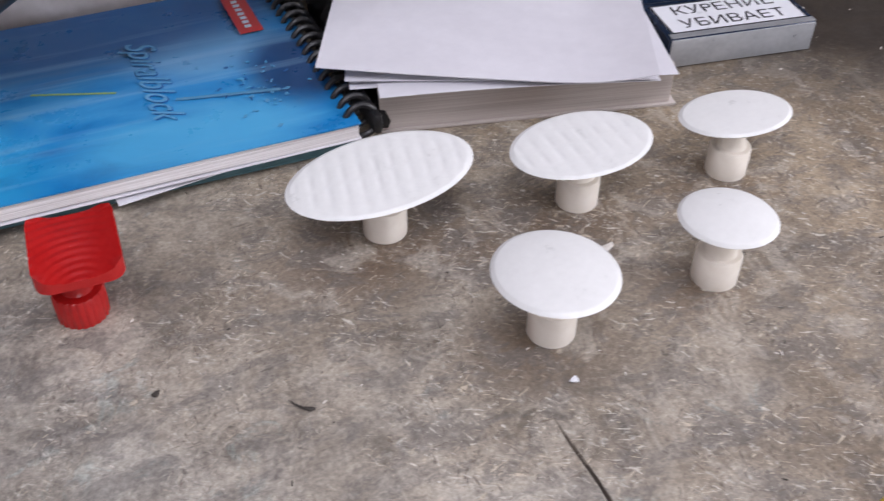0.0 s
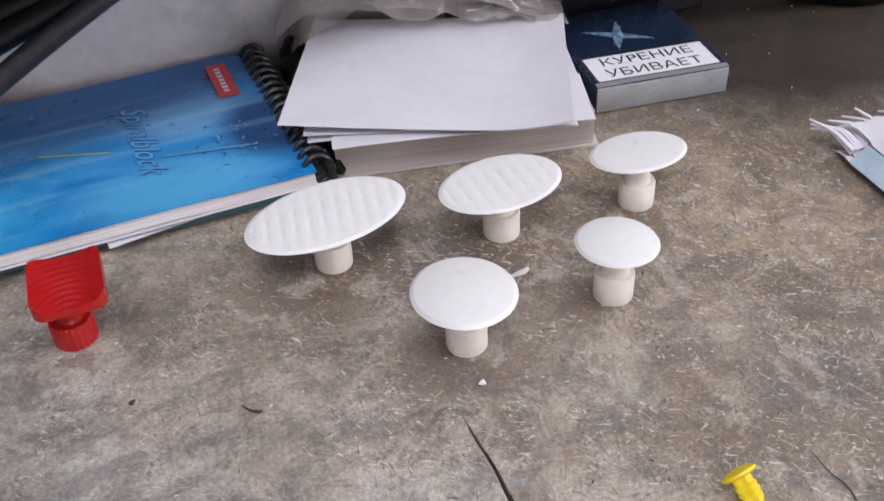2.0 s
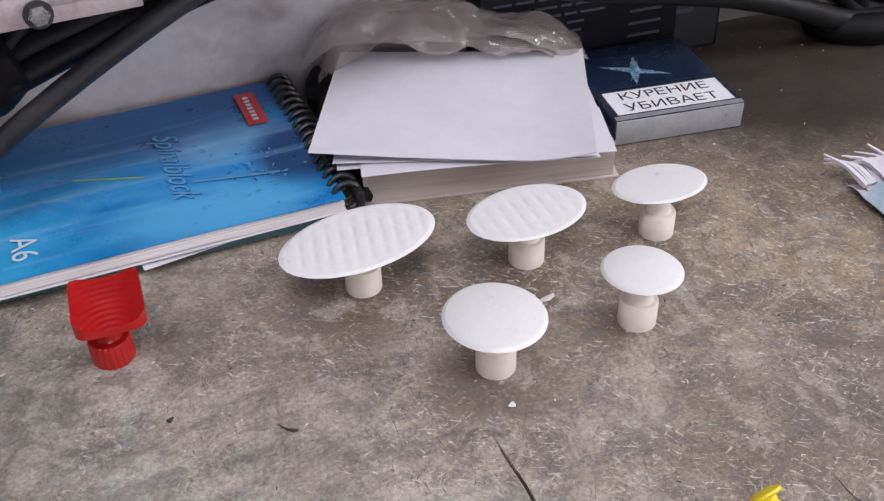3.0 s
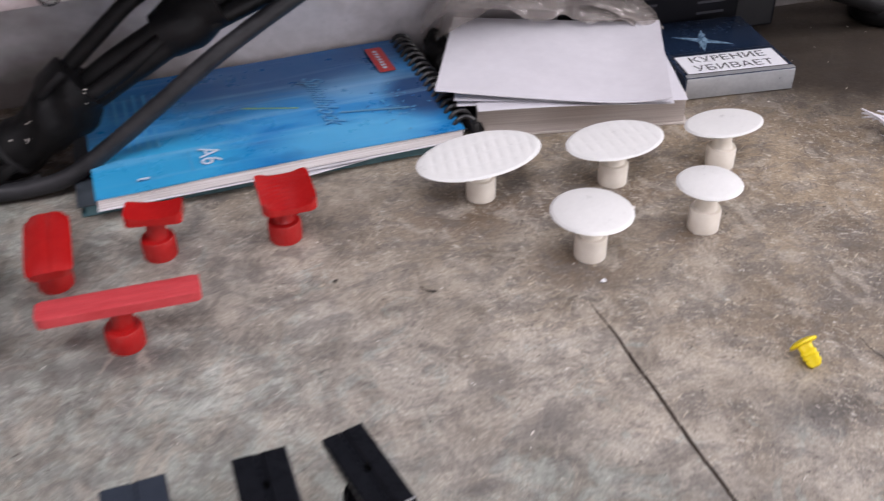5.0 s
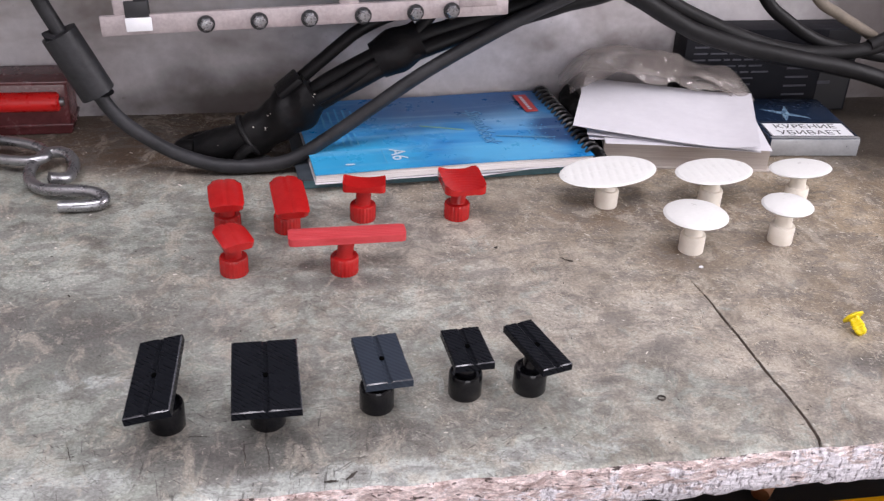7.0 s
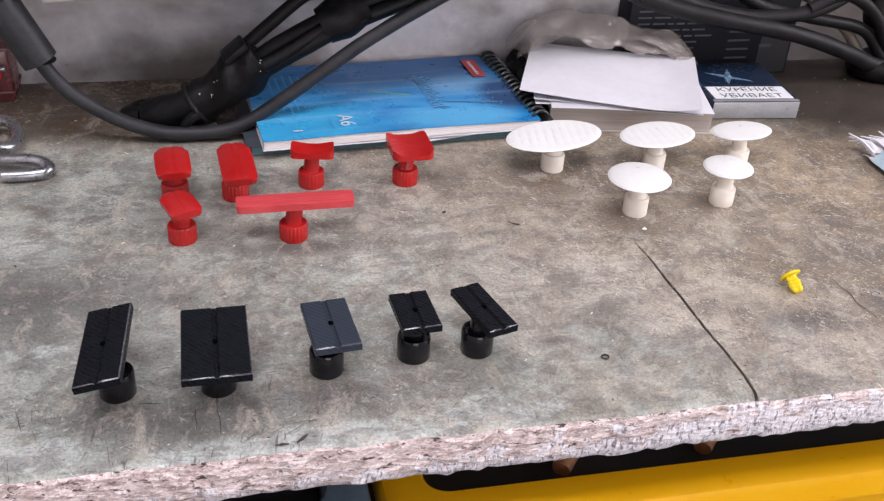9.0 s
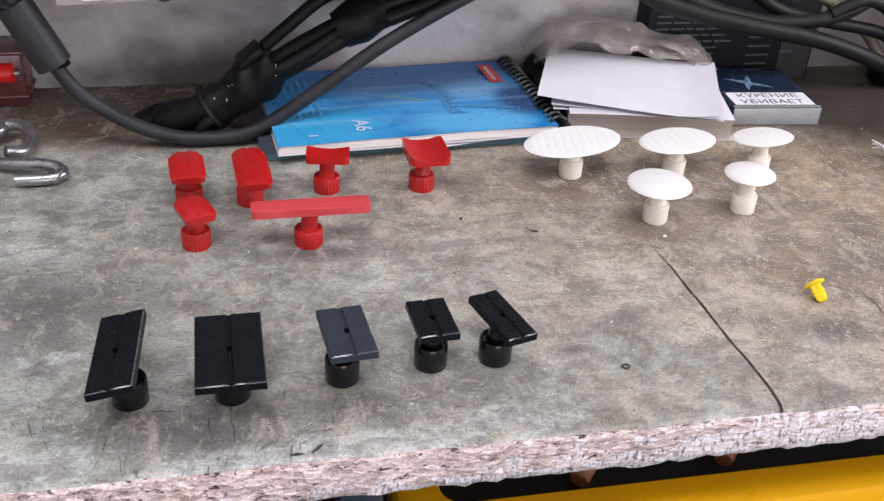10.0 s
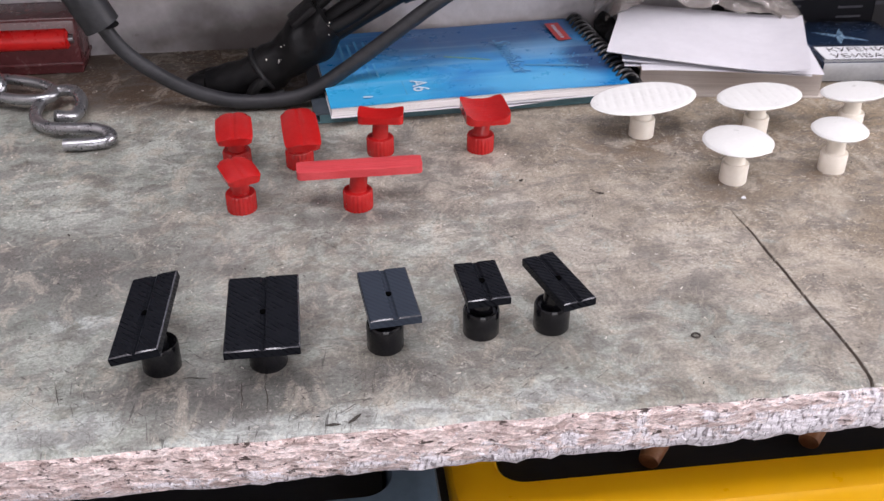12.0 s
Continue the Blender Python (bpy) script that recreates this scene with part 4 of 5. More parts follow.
def papers():
    st = thing("paper_block", "thick block of grey-white paper on the bench", "paper", pose(0.0690, 0.2440, 0, 0, 0, -8.8))
    part("paper_body", grid_solid(20, 14, lambda u, v: Vector((u * 0.0965, v * 0.088, 0.0158 - 0.0008 * u)), 0.0158), "block", st)
    part("bottom_sheet", box((0.0985, 0.089, 0.0010), (0.0495, 0.0435, 0.0005), 0.0002), "block", st)
    paper_sheet("loose_sheet", 0.104, 0.085, pose(0.0600, 0.2455, 0.0164, 0, 0, -13), lambda u, v: 0.0004 + 0.0005 * math.sin(u * 5), "white loose sheet on the paper block")
    paper_sheet("loose_sheet", 0.088, 0.085, pose(0.0670, 0.2365, 0.0169, 0, 0, -11), lambda u, v: 0.0004 + 0.0010 * math.sin(u * 3.2 + 0.4) * (1 - v), "white loose sheet with a lifted edge")
    paper_sheet("loose_sheet", 0.097, 0.085, pose(0.0590, 0.2470, 0.0180, 0, 0, -17), lambda u, v: 0.0003 + 0.0008 * (1 - u) * (1 - v), "white loose sheet on the paper block")

    def top(u, v):
        return 0.0012 + 0.0030 * (1 - u) ** 2 * (1 - v) + 0.0010 * v + 0.052 * max(0, u - 0.72) ** 2 * (1 - 0.6 * v)
    paper_sheet("loose_sheet", 0.1040, 0.086, pose(0.0510, 0.2505, 0.0192, 0, 0, -21.5), top, "white top sheet with a bent front edge")
    paper_sheet("loose_sheet", 0.0225, 0.026, pose(0.1440, 0.2400, 0.0130, 0, 0, -14), lambda u, v: 0.001 * math.sin(u * 3), "curled white sheet corner beside the pack")



papers()
t = thing("black_bag_strip", "crumpled black plastic strip between notebook and papers", "plastic strip", pose(0, 0, 0))
part("fold", sweep([(0.0702, 0.2440, 0.0042), (0.0700, 0.262, 0.0052), (0.0705, 0.285, 0.0068), (0.0715, 0.308, 0.0082), (0.0730, 0.330, 0.0090)], lambda u: 0.0030 + 0.0042 * u, 18, 10, wobble=0.7), "rubber_dark", t)
part("fold", sweep([(0.0690, 0.2425, 0.0030), (0.0715, 0.250, 0.0085), (0.0700, 0.272, 0.0105), (0.0725, 0.300, 0.0125)], lambda u: 0.0022 + 0.0016 * u, 12, 10, wobble=0.8), "rubber_dark", t)


def cigarette_pack():
    W, D, H = 0.0565, 0.064, 0.0116
    t = thing("cigarette_pack", "navy and silver cigarette pack lying flat", "cigarette pack", pose(0.1745, 0.2492, 0, 0, 0, -4.3))
    part("body", box((W, D, H), (W / 2, D / 2, H / 2), 0.0009, 3), "navy", t)
    part("end_panel", box((W - 0.0012, 0.0006, H - 0.0010), (W / 2, -0.0001, H / 2), 0.0002), "silver", t, "brushed silver end panel")
    part("rim", box((W - 0.0012, 0.0026, 0.0003), (W / 2, 0.0016, H + 0.0001)), "silver", t)
    part("warning_label", box((W - 0.0040, 0.0195, 0.0002), (W / 2, 0.0130, H + 0.00008)), "warn", t, "white warning label with black border")
    for x, y, w, d in ((W / 2, 0.0228, W - 0.004, 0.0006), (W / 2, 0.0033, W - 0.004, 0.0006), (0.0023, 0.013, 0.0006, 0.0200), (W - 0.0023, 0.013, 0.0006, 0.0200)):
        part("label_border", box((w, d, 0.0002), (x, y, H + 0.0002)), "ink", t)
    lettering("warning_lettering", "КУPЕНИЕ", 0.0080, "ink", t, pose(W / 2, 0.0176, H + 0.00022), 1.12)
    lettering("warning_lettering", "УБИВАЕТ", 0.0080, "ink", t, pose(W / 2, 0.0084, H + 0.00022), 1.12)
    for k, (rot, ray, wide) in enumerate(((-27, 0.0155, 0.16), (72, 0.0130, 0.20), (60, 0.0100, 0.10))):
        bm = lathe([(0.0001, 0), (ray, 0), (ray, 0.00012)], 4)
        bmesh.ops.transform(bm, matrix=Matrix.Diagonal((1, wide, 1, 1)), verts=bm.verts)
        part("foil_ray", bm, "starfoil", t, "blue-silver foil ray", m=pose(W / 2 - 0.004, 0.0385, H + 0.00004 + k * 0.00003, 0, 0, rot))
    part("lid_seam", box((W - 0.0008, 0.0003, 0.0001), (W / 2, 0.0255, H + 0.0001)), "ink", t)


cigarette_pack()


def standing_box():
    t = thing("product_box", "black printed cardboard box standing against the wall", "box", pose(0.142, 0.3170, 0))
    W, H = 0.1195, 0.056
    part("body", box((W, 0.0200, H), (W / 2, 0.0100, H / 2), 0.0006), "dark_box", t)
    rng = random.Random(5)
    for k in range(9):
        z = H - 0.007 - k * 0.0042
        x = 0.006
        while x < 0.050:
            w = rng.uniform(0.004, 0.012)
            part("print_bar", box((w, 0.0002, 0.0011), (x + w / 2, -0.00004, z)), "grey_ink", t)
            x += w + 0.002
    for k in range(5):
        part("print_bar", box((0.016, 0.0002, 0.0013), (0.080, -0.00004, 0.012 + k * 0.006)), "grey_ink", t)
    part("side_panel", box((0.022, 0.0003, H - 0.002), (W - 0.0125, -0.0001, H / 2)), "ink", t)
    part("print_bar", box((0.009, 0.0002, 0.0022), (0.100, -0.0004, 0.020)), "grey_ink", t)


standing_box()


def film_bag():
    """A crumpled clear bag with a grey-brown content, behind and on the paper block."""
    t = thing("plastic_bag", "crumpled clear plastic bag lying on the papers", "plastic bag", pose(0.1240, 0.3155, 0.0, 0, 0, -14))
    for k, (name, s, lift) in enumerate((("film", 1.0, 0.0), ("inner_film", 0.88, -0.004))):
        def place(u, v):
            x = (u - 0.5) * 0.122 * s
            y = (v - 0.5) * 0.026
            edge = max(0.0, 1 - (2 * u - 1.0) ** 4)
            hump = 0.025 * edge * (0.55 + 0.45 * math.sin(v * math.pi)) * (1.15 - 0.55 * u)
            nz = 0.0060 * noise.noise(Vector((u * 5, v * 2.0, 3 + k))) + 0.0022 * abs(noise.noise(Vector((u * 11, v * 4, 7 + k))))
            return Vector((x, y + 0.004 * noise.noise(Vector((u * 9, v * 5, 11))), 0.0200 + hump + nz * (0.35 + edge) + lift))
        part(name, grid_solid(80, 34, place, 0.0002), "bag", t)


film_bag()


def torn_wrapper():
    t = thing("torn_wrapper", "white torn paper wrapper with pale blue swirls", "wrapper", pose(0.2425, 0.1125, 0))
    rng = random.Random(8)
    for k in range(4):
        def place(u, v):
            x = 0.002 * k + u * 0.085 + 0.004 * noise.noise(Vector((v * 5, k, 0))) * (1 - u)
            fr = 0.010 * noise.noise(Vector((u * 60, k * 3.0, 2))) * max(0, v - 0.8) * 5
            return Vector((x, v * 0.078 + fr + 0.001 * k, 0.0018 + 0.0022 * k + 0.004 * abs(noise.noise(Vector((u * 8, v * 6, k)))) + 0.005 * max(0, v - 0.8) * k * 0.5))
        part("layer", grid_solid(44, 22, place, 0.0003), "paper", t)
    for k in range(9):
        x = rng.uniform(0.0, 0.05)
        bm = sweep([(x, 0.070, 0.006), (x - 0.002, 0.080, 0.009), (x - 0.006 - rng.uniform(0, 0.004), 0.086 + rng.uniform(0, 0.004), 0.006 + rng.uniform(-0.003, 0.006))], lambda s: 0.0015 * (1 - 0.75 * s), 4, 4)
        part("torn_strip", bm, "paper", t)
    for k in range(3):
        pts = [(0.018 + 0.0035 * k + (0.0022 + 0.00028 * i) * math.cos(i * 0.7), 0.062 - 0.016 * k + (0.0022 + 0.00028 * i) * math.sin(i * 0.7), 0.0125) for i in range(22)]
        part("printed_swirl", sweep(pts, 0.0005, 5, 2), "wrapper_blue", t)
    part("printed_band", grid_solid(6, 24, lambda u, v: Vector((-0.0012 + u * 0.006, v * 0.068, 0.0032 + 0.006 * u)), 0.0003), "wrapper_blue", t)


torn_wrapper()


# ---- cables ----
def cable(name, label, pts, r, mat="rubber", category="cable"):
    t = thing(name, label, category, pose(0, 0, 0))
    part("sheath", sweep(pts, r, 14, 10, wobble=0.05), mat, t)
    return t


loop = cable("loop_cable", "thick dusty black cable hanging in a loop to the bench",
             [(-0.234, 0.250, 0.115), (-0.2270, 0.25, 0.098), (-0.2185, 0.25, 0.0785), (-0.2055, 0.25, 0.049), (-0.1965, 0.25, 0.0345), (-0.183, 0.25, 0.0225), (-0.167, 0.25, 0.0125), (-0.147, 0.249, 0.0062),
              (-0.126, 0.249, 0.0052), (-0.108, 0.249, 0.0085), (-0.089, 0.250, 0.0195), (-0.064, 0.250, 0.037), (-0.034, 0.252, 0.057), (0.011, 0.256, 0.081), (0.050, 0.262, 0.097), (0.09, 0.27, 0.112), (0.14, 0.30, 0.15), (0.16, 0.337, 0.17)], 0.0038, "rubber_grey")
part("ferrule", sweep([(-0.2198, 0.2500, 0.0800), (-0.2190, 0.25, 0.0782), (-0.2066, 0.25, 0.0515), (-0.2058, 0.25, 0.0497)], lambda s: 0.0092 if 0.06 < s < 0.94 else 0.0084, 28, 6), "rubber_grey", loop, "thick grey-black rubber sleeve")

for k, (pts, r) in enumerate((
        ([(-0.112, 0.272, 0.037), (-0.088, 0.272, 0.058), (-0.066, 0.272, 0.075), (-0.037, 0.274, 0.086), (0.007, 0.276, 0.098), (0.05, 0.278, 0.112)], 0.0036),
        ([(-0.104, 0.270, 0.034), (-0.080, 0.268, 0.050), (-0.050, 0.266, 0.066), (-0.012, 0.266, 0.079), (0.036, 0.268, 0.092), (0.080, 0.272, 0.106), (0.13, 0.30, 0.14), (0.15, 0.337, 0.165)], 0.0046),
        ([(-0.099, 0.266, 0.030), (-0.074, 0.262, 0.046), (-0.046, 0.260, 0.0615), (-0.008, 0.262, 0.075), (0.038, 0.266, 0.087), (0.082, 0.27, 0.100), (0.135, 0.30, 0.135), (0.16, 0.337, 0.16)], 0.0046),
        ([(-0.100, 0.274, 0.031), (-0.072, 0.276, 0.048), (-0.044, 0.274, 0.064), (-0.005, 0.272, 0.080), (0.040, 0.274, 0.094), (0.085, 0.28, 0.108), (0.13, 0.31, 0.14), (0.14, 0.337, 0.16)], 0.004),
        ([(-0.106, 0.262, 0.032), (-0.080, 0.260, 0.046), (-0.050, 0.262, 0.066), (-0.030, 0.270, 0.082), (-0.018, 0.276, 0.100), (-0.010, 0.28, 0.12)], 0.0034))):
    cable("bundle_cable", "dusty black cable bound in a bundle with others", pts, r)

t = thing("cable_tape", "black tape wound round the cable bundle", "tape", pose(0, 0, 0))
part("band", sweep([(-0.060, 0.2645, 0.0585), (-0.050, 0.2648, 0.0640), (-0.036, 0.2650, 0.0700)], 0.0112, 20, 4, wobble=0.18), "tape", t)
t = thing("cable_plug", "black rubber cable plug lying on the bench", "plug", pose(0, 0, 0))
part("body", sweep([(-0.094, 0.267, 0.040), (-0.104, 0.267, 0.033), (-0.116, 0.266, 0.0235), (-0.130, 0.265, 0.0155), (-0.146, 0.265, 0.0105), (-0.160, 0.266, 0.0085)], lambda s: 0.0125 + 0.0008 * math.sin(s * 9) - 0.0058 * max(0, s - 0.55) / 0.45, 24, 8, wobble=0.25), "rubber_dark", t)
part("collar_fold", sweep([(-0.128, 0.2585, 0.012), (-0.133, 0.2520, 0.0135), (-0.137, 0.2515, 0.0080), (-0.130, 0.2530, 0.0050), (-0.120, 0.2540, 0.0060)], 0.0028, 10, 6, wobble=0.2), "rubber_dark", t)
part("rim", sweep([Vector((-0.131, 0.2648, 0.0165)) + 0.0112 * (math.cos(a) * Vector((0, 1, 0)) + math.sin(a) * Vector((-0.5, 0, 0.86))) for a in [i * math.pi / 12 for i in range(24)]], 0.0015, 8, 0, closed=True), "rubber", t, "dusty rolled rim")
rng = random.Random(21)
bm = bmesh.new()
for k in range(26):
    u = rng.random()
    c = Vector((-0.094, 0.267, 0.040)).lerp(Vector((-0.146, 0.265, 0.0105)), u) + Vector((rng.uniform(-0.004, 0.004), -0.0118 + 0.003 * u, rng.uniform(-0.002, 0.006)))
    s = rng.uniform(0.0003, 0.0008)
    bmesh.ops.create_cube(bm, size=1, matrix=pose(*c, rng.uniform(0, 90), rng.uniform(0, 90), rng.uniform(0, 90)) @ Matrix.Diagonal((s, s * 0.7, s * 0.6, 1)))
tagged(part("dust", bm, "chips", t, smooth=False), kind="stuff")
part("strap", box((0.015, 0.016, 0.004), (0, 0, 0), 0.001, m=pose(-0.1085, 0.266, 0.0455, 0, -38, 8)), "tape", t)
part("tail", sweep([(-0.160, 0.268, 0.008), (-0.168, 0.272, 0.006), (-0.160, 0.282, 0.006), (-0.142, 0.288, 0.007), (-0.120, 0.290, 0.008)], 0.0052, 12, 6, wobble=0.2), "rubber_dark", t)

for pts, r, mat, label in (
        ([(0.060, 0.280, 0.112), (0.080, 0.283, 0.094), (0.101, 0.285, 0.082), (0.130, 0.285, 0.0665), (0.160, 0.285, 0.057), (0.195, 0.285, 0.049), (0.230, 0.286, 0.042), (0.262, 0.288, 0.033), (0.291, 0.292, 0.022), (0.315, 0.298, 0.0115), (0.345, 0.303, 0.0056), (0.40, 0.30, 0.0054)], 0.0053, "rubber", "thick black cable sagging down to the bench"),
        ([(0.045, 0.288, 0.125), (0.070, 0.288, 0.110), (0.107, 0.290, 0.086), (0.145, 0.290, 0.068), (0.180, 0.290, 0.0555), (0.215, 0.290, 0.0495), (0.248, 0.291, 0.051), (0.275, 0.294, 0.060), (0.31, 0.30, 0.085), (0.33, 0.315, 0.12), (0.34, 0.337, 0.15)], 0.0047, "rubber", "thick black cable sagging along the wall"),
        ([(0.155, 0.337, 0.17), (0.165, 0.305, 0.12), (0.177, 0.297, 0.084), (0.197, 0.297, 0.067), (0.222, 0.297, 0.054), (0.256, 0.298, 0.046), (0.300, 0.300, 0.036), (0.322, 0.302, 0.016), (0.352, 0.315, 0.0044)], 0.0040, "rubber", "black cable hanging in front of a box"),
        ([(0.180, 0.337, 0.17), (0.197, 0.310, 0.12), (0.213, 0.302, 0.083), (0.232, 0.302, 0.070), (0.262, 0.302, 0.054), (0.290, 0.304, 0.035), (0.312, 0.307, 0.014), (0.345, 0.318, 0.0036)], 0.0034, "tan_cord", "tan cord hanging down to the bench"),
        ([(0.250, 0.290, 0.054), (0.275, 0.292, 0.062), (0.300, 0.295, 0.050), (0.318, 0.298, 0.028), (0.338, 0.310, 0.005)], 0.0040, "rubber", "black cable curling down to the bench")):
    cable("hanging_cable", label, pts, r, mat)
cable("coiled_cable", "black cable coiled on the bench by the wall", [(0.40, 0.322, 0.006), (0.35, 0.326, 0.006), (0.318, 0.318, 0.0065), (0.312, 0.302, 0.0075), (0.332, 0.292, 0.0065), (0.372, 0.296, 0.0065), (0.42, 0.305, 0.006)], 0.0075, "rubber_dark")
cable("coiled_cable", "black cable rising from the bench along the wall", [(0.45, 0.318, 0.006), (0.38, 0.315, 0.013), (0.338, 0.312, 0.020), (0.318, 0.314, 0.036), (0.318, 0.316, 0.060), (0.332, 0.318, 0.085), (0.345, 0.325, 0.13), (0.35, 0.337, 0.15)], 0.0070, "rubber_dark")


# ---- chain, case, terminal box ----
def chain():
    t = thing("steel_hook", "bent galvanised steel hook lying on the bench", "hook", pose(0, 0, 0))
    part("rod", sweep([(-0.2255, 0.2125, 0.0035), (-0.214, 0.2125, 0.0035), (-0.2055, 0.2140, 0.0038), (-0.2045, 0.2185, 0.0052), (-0.2120, 0.2230, 0.0062), (-0.2260, 0.2260, 0.0058),
                       (-0.2370, 0.2310, 0.0050), (-0.2445, 0.2420, 0.0046), (-0.2455, 0.2560, 0.0060), (-0.2385, 0.2660, 0.0085), (-0.2290, 0.2640, 0.0095), (-0.2230, 0.2520, 0.0080), (-0.2250, 0.2400, 0.0062), (-0.2330, 0.2355, 0.0085)], 0.0031, 16, 8), "steel", t)
    for cx, cy, z, rx, rz in ((-0.2600, 0.2720, 0.0085, 12, 155), (-0.2880, 0.2850, 0.0085, 75, 150), (-0.3150, 0.2950, 0.0060, 0, 160)):
        link = thing("chain_link", "galvanised steel chain link lying on the bench", "chain link", pose(cx, cy, z, rx * 0.6, 0, rz - 180), "chain links")
        pts = []
        for i in range(32):
            a = 2 * math.pi * i / 32
            pts.append((0.0195 * math.cos(a) + 0.004 * math.copysign(1, math.cos(a)) * abs(math.cos(a)) ** 0.3, 0.0088 * math.sin(a), 0))
        part("ring", sweep(pts, 0.0028, 14, 0, closed=True), "steel", link)


chain()


def red_case():
    t = thing("tool_case", "smoky red plastic case with a bright red bar", "case", pose(-0.2330, 0.3070, 0))
    bm = box((0.150, 0.026, 0.0320), (-0.075, 0.0165, 0.0162), 0.0016)
    part("body", bm, "case", t)
    part("lid_edge", box((0.151, 0.0275, 0.0022), (-0.0745, 0.0163, 0.0322), 0.0006), "case", t)
    part("lower_edge", box((0.151, 0.0275, 0.0022), (-0.0745, 0.0163, 0.0060), 0.0006), "case", t)
    bar = sweep([(-0.145, 0.0035, 0.0210), (-0.02, 0.0035, 0.0210), (-0.0045, 0.0035, 0.0210)], lambda s: 0.0058 if s < 0.96 else 0.0042, 20, 8)
    part("bar", bar, "case_bar", t, "bright red bar on the front")
    part("bar_tip", sweep([(-0.0048, 0.0035, 0.0210), (-0.0020, 0.0035, 0.0210)], 0.0026, 14, 2), "steel", t)


red_case()


def terminal_box():
    t = thing("electric_cabinet", "blue-grey steel cabinet with a terminal bar below", "electric cabinet", pose(0, 0, 0))
    part("housing", box((0.46, 0.0935, 0.30), (-0.168, 0.2912, 0.2535), 0.0015), "housing", t)
    part("lower_lip", box((0.462, 0.006, 0.010), (-0.168, 0.2435, 0.1075), 0.001), "housing", t)
    m = pose(-0.0965, 0.2400, 0.0912, 0, -2.6, 0)
    part("terminal_bar", box((0.204, 0.0030, 0.0098), (0, 0.002, 0), 0.0005, m=m), "bus", t, "pitted tinned terminal bar")
    part("white_tag", box((0.0125, 0.0016, 0.0066), (-0.0835, -0.0006, 0.0006), 0.0004, m=m), "warn", t)
    part("spacer", box((0.0115, 0.006, 0.008), (-0.0838, 0.003, 0.0078), 0.0004, m=m), "ink", t)
    part("spacer", box((0.020, 0.008, 0.012), (0.086, 0.004, 0.0065), 0.0004, m=m), "bus", t)
    for x in (-0.0515, -0.0255, -0.0005, 0.0265, 0.0533, 0.0720):
        s = part("screw", lathe([(0.0010, -0.003), (0.0020, -0.003), (0.0020, 0.0004), (0.0034, 0.0005), (0.0034, 0.0022), (0.0028, 0.0030), (0.0010, 0.0031)], 6), "steel", t, m=m @ pose(x, 0.0, -0.001, 90, 0, 10), smooth=False)
        part("washer", lathe([(0.0020, 0.0), (0.0044, 0.0), (0.0044, 0.0007), (0.0020, 0.0007)], 20), "ink", s)
    for x in (-0.09, 0.02, 0.095):
        part("bracket", box((0.010, 0.004, 0.016), (x, 0.004, 0.010), 0.0006, m=m), "bus", t)


terminal_box()


# ---- under the bench ----
def crate(x0, x1, name, mat, label, y0, z0):
    """An open stacking crate: a wide rounded rim on sloping walls."""
    t = thing(name, label, "crate", pose(x0, y0, z0))
    W, D, H, r = x1 - x0, 0.20, 0.12, 0.016

    def ring(inset, z, rr):
        pts = []
        for cx, cy, a0 in ((W - inset - rr, inset + rr, -90), (W - inset - rr, D - inset - rr, 0), (inset + rr, D - inset - rr, 90), (inset + rr, inset + rr, 180)):
            for k in range(9):
                a = radians(a0 + k * 11.25)
                pts.append((cx + rr * math.cos(a), cy + rr * math.sin(a), z))
        return pts
    bm = bmesh.new()
    prof = [(0.016, -H, r), (0.004, -0.020, r), (0.0, -0.018, r), (0.0, -0.006, r), (0.0015, -0.0025, r), (0.005, -0.0005, r), (0.010, 0.0, r), (0.0195, -0.0006, r * 0.8), (0.0212, -0.0030, r * 0.7), (0.0225, -H + 0.003, r * 0.7)]
    rings = [[bm.verts.new(p) for p in ring(i, z, rr)] for i, z, rr in prof]
    for a, b in zip(rings, rings[1:]):
        for k in range(len(a)):
            n = (k + 1) % len(a)
            bm.faces.new((a[k], a[n], b[n], b[k]))
    bm.faces.new(list(reversed(rings[0])))
    bm.faces.new(rings[-1])
    part("shell", bm, mat, t)
    # added black block in place of the dark inside of the crate
    part("dark_filler", box((W - 0.0456, D - 0.0456, 0.10), (W / 2, D / 2, -0.062), 0.004), "ink", t, "black block standing in for the crate's dark inside")
    return t


crate(-0.057, 0.42, "yellow_crate", "crate", "bright yellow plastic crate under the bench", 0.0385, -0.090)
crate(-0.50, -0.062, "grey_crate", "bin", "grey-blue plastic crate under the bench", 0.0385, -0.090)
for x0, y0, x1, y1 in ((0.0320, 0.0690, 0.0450, 0.0880), (0.1080, 0.0720, 0.1190, 0.0870)):
    h = thing("screwdriver", "dull orange-brown screwdriver lying in the crate", "screwdriver", pose(0, 0, 0))
    part("grip", sweep([(x0, y0, -0.0965), ((x0 + x1) / 2, (y0 + y1) / 2, -0.0950), (x1, y1, -0.0955)], lambda s: 0.0060 - 0.0015 * abs(2 * s - 1), 14, 6), "handle", h)
t = thing("lower_shelf", "dark wooden shelf under the bench", "shelf", pose(0, 0, 0), kind="structure")
part("board", box((RIGHT - LEFT, 0.30, 0.02), ((RIGHT + LEFT) / 2, 0.187, -0.2205)), "wood", t)

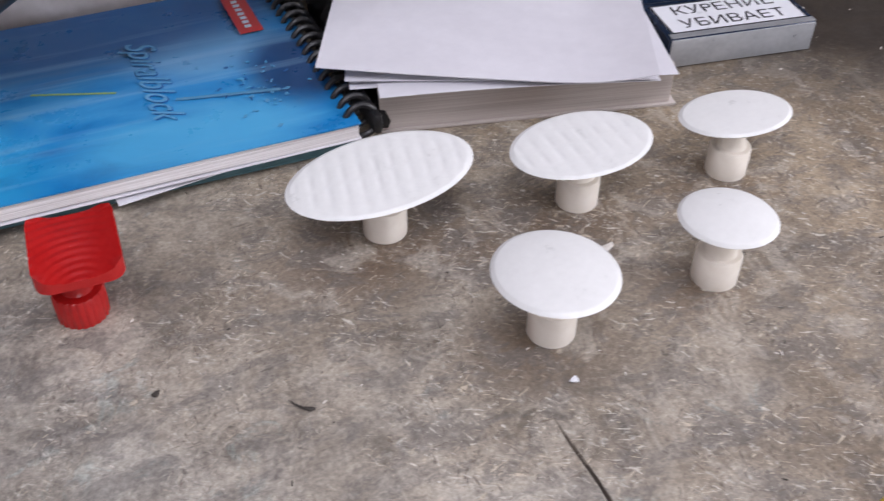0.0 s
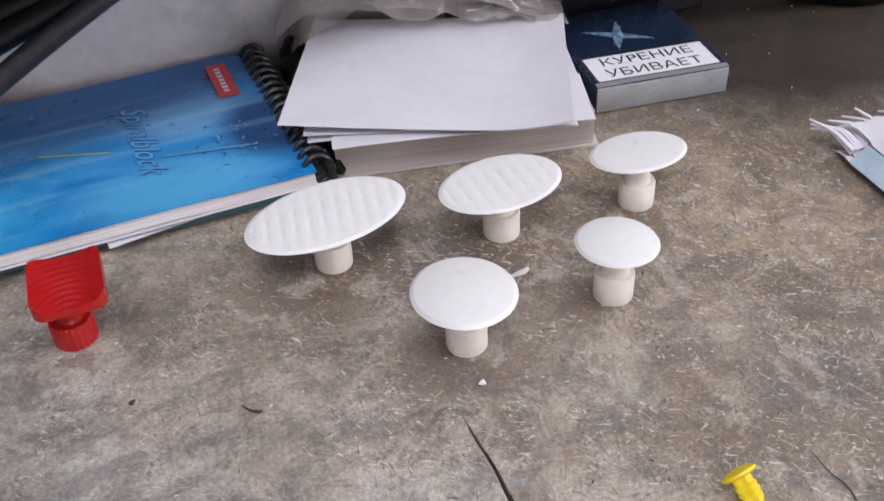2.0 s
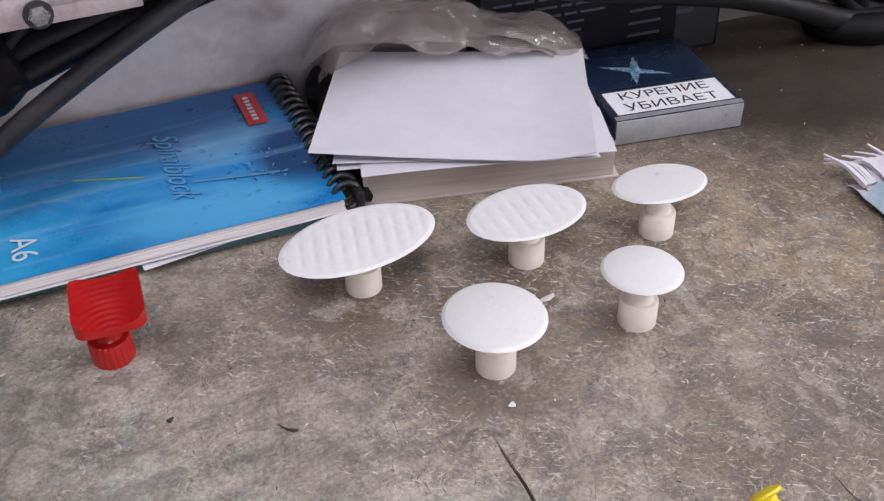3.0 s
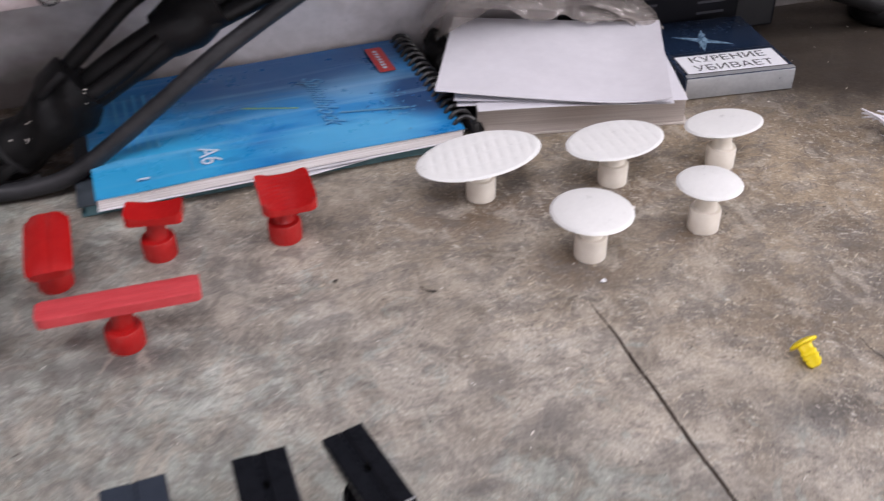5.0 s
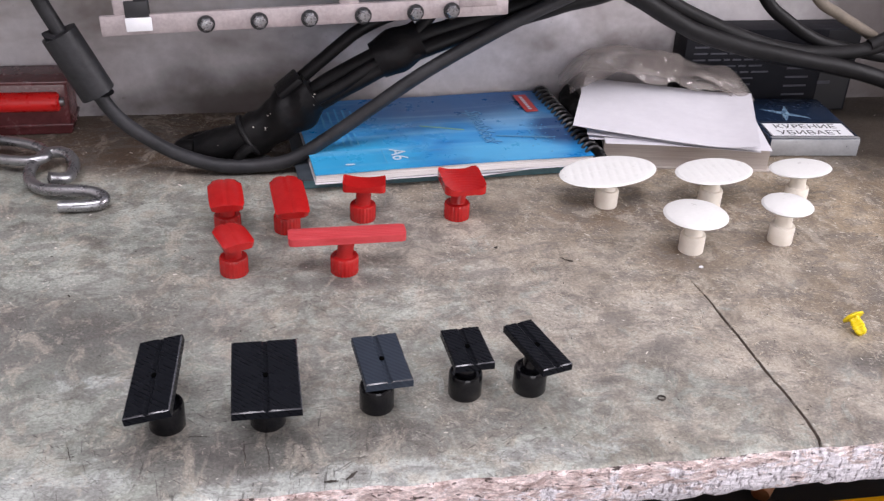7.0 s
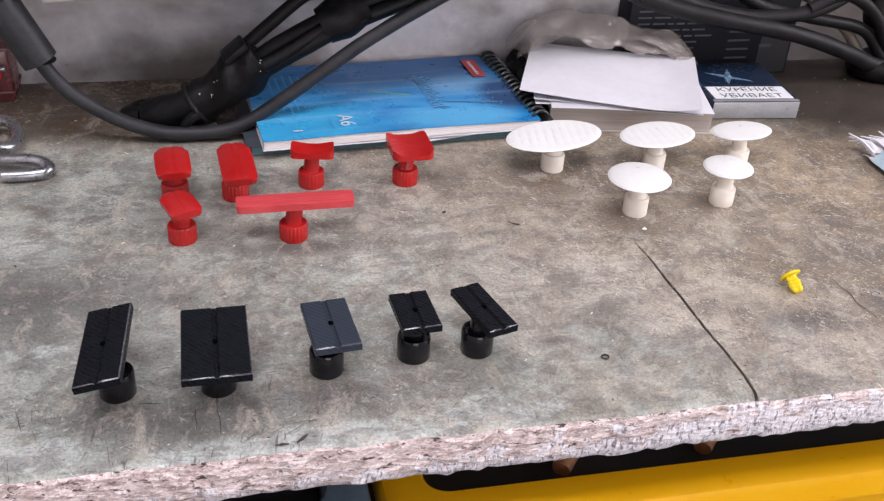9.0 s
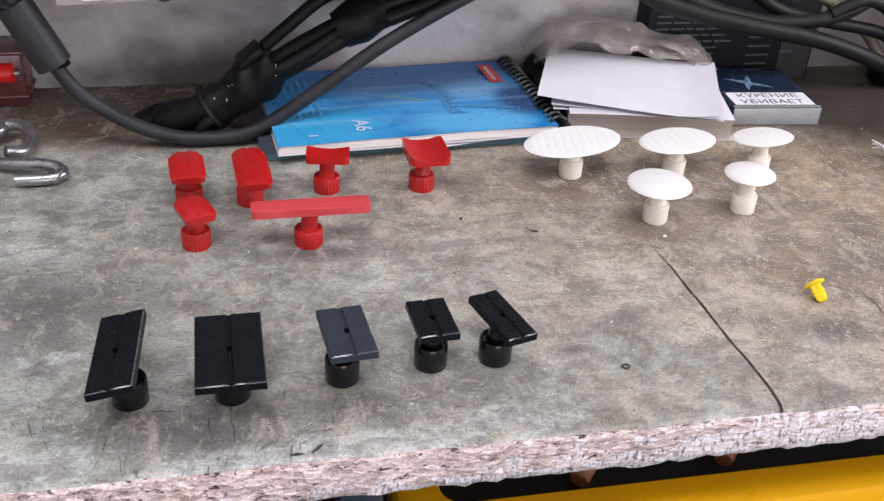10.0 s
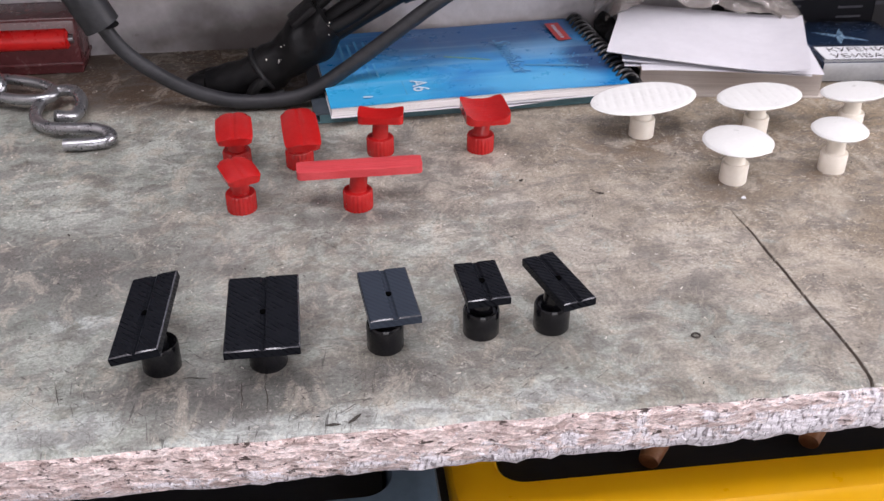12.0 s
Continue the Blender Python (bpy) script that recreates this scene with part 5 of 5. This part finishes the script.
# ---- scratches, crumbs and chips on the bench ----
bench_ob = bpy.data.objects["workbench"]
for x0, y0, x1, y1, w in (
        (-0.1545, 0.0336, -0.1454, 0.0323, 0.0004),
        (-0.1339, 0.0290, -0.1334, 0.0152, 0.0004),
        (-0.1257, 0.0278, -0.1252, 0.0119, 0.0004),
        (-0.1956, 0.0337, -0.1930, 0.0243, 0.0003),
        (-0.1964, 0.0120, -0.1946, 0.0025, 0.0005),
        (-0.1905, 0.0154, -0.1861, 0.0012, 0.0005),
        (-0.1065, -0.0006, -0.1013, 0.0037, 0.0016),
        (-0.0990, 0.0013, -0.0947, 0.0055, 0.0014),
        (0.1540, 0.0762, 0.1571, 0.0426, 0.0006),
        (0.1351, 0.0507, 0.1206, 0.0031, 0.0004),
        (0.0165, 0.1448, 0.0208, 0.1399, 0.0007),
):
    way = Vector((x1 - x0, y1 - y0, 0))
    side = Vector((-way.y, way.x, 0)).normalized()
    bm = bmesh.new()
    a, b = [], []
    for i in range(13):
        u = i / 12
        c = Vector((x0, max(y0, 0.004), 0.00042)) + Vector((way.x, way.y if y1 > 0.004 else 0, 0)) * u + side * way.length * 0.05 * noise.noise(Vector((u * 4, x0 * 90, 0)))
        h = side * w * (0.25 + 0.75 * math.sin(math.pi * min(max(u, 0.03), 0.97))) * (1 + 0.5 * noise.noise(Vector((u * 9, y0 * 90, 3)))) / 2
        a.append(bm.verts.new(c + h))
        b.append(bm.verts.new(c - h))
    for i in range(12):
        bm.faces.new((a[i], b[i], b[i + 1], a[i + 1]))
    part("scratch", bm, "dirt", bench_ob)
rng = random.Random(11)
for name, mat, count, size, label in (("pale_crumbs", "chips", 520, 0.0007, "pale wood chips and dust scattered on the bench"), ("dark_crumbs", "dirt", 420, 0.0006, "dark crumbs and grit scattered on the bench")):
    bm = bmesh.new()
    for k in range(count):
        x, y = rng.uniform(-0.30, 0.33), rng.uniform(0.004, 0.325)
        s = size * rng.uniform(0.25, 1.0) * (1.6 if rng.random() < 0.06 else 1)
        bmesh.ops.create_cube(bm, size=1, matrix=pose(x, y, s * 0.12, rng.uniform(-15, 15), rng.uniform(-15, 15), rng.uniform(0, 180)) @ Matrix.Diagonal((s * rng.uniform(0.8, 2.6), s * 0.6, s * 0.32, 1)))
    tagged(part(name, bm, mat, smooth=False), label, "crumbs", kind="stuff")
for x, y, sx, sy, turn, mat, label in ((0.083, 0.1292, 0.0024, 0.0020, 20, "warn", "white chip of plastic on the bench"), (0.1110, 0.1700, 0.0085, 0.0022, 15, "chips", "pale wood splinter on the bench"),
                                       (-0.0125, 0.1570, 0.0022, 0.0016, 40, "dirt", "black speck of dirt on the bench"), (0.0205, 0.1410, 0.0034, 0.0012, -25, "dirt", "dark flake of dirt on the bench")):
    bm = lathe([(0.3, -0.1), (0.5, 0.0), (0.42, 0.25), (0.2, 0.3)], 9, lambda a, r: r * (1 + 0.25 * math.sin(3 * a + x * 900)))
    bmesh.ops.transform(bm, matrix=Matrix.Diagonal((sx, sy, 0.0016, 1)), verts=bm.verts)
    tagged(part("debris_chip", bm, mat, m=pose(x, y, 0.0002, 0, 0, turn)), label, "debris")
ring = thing("metal_eyelet", "tiny dark metal eyelet lying on the bench", "eyelet", pose(0.0276, 0.0347, 0.0004))
part("ring", sweep([(0.0015 * math.cos(i * math.pi / 10), 0.0013 * math.sin(i * math.pi / 10), 0.0002) for i in range(20)], 0.00035, 8, 0, closed=True), "dirt", ring)
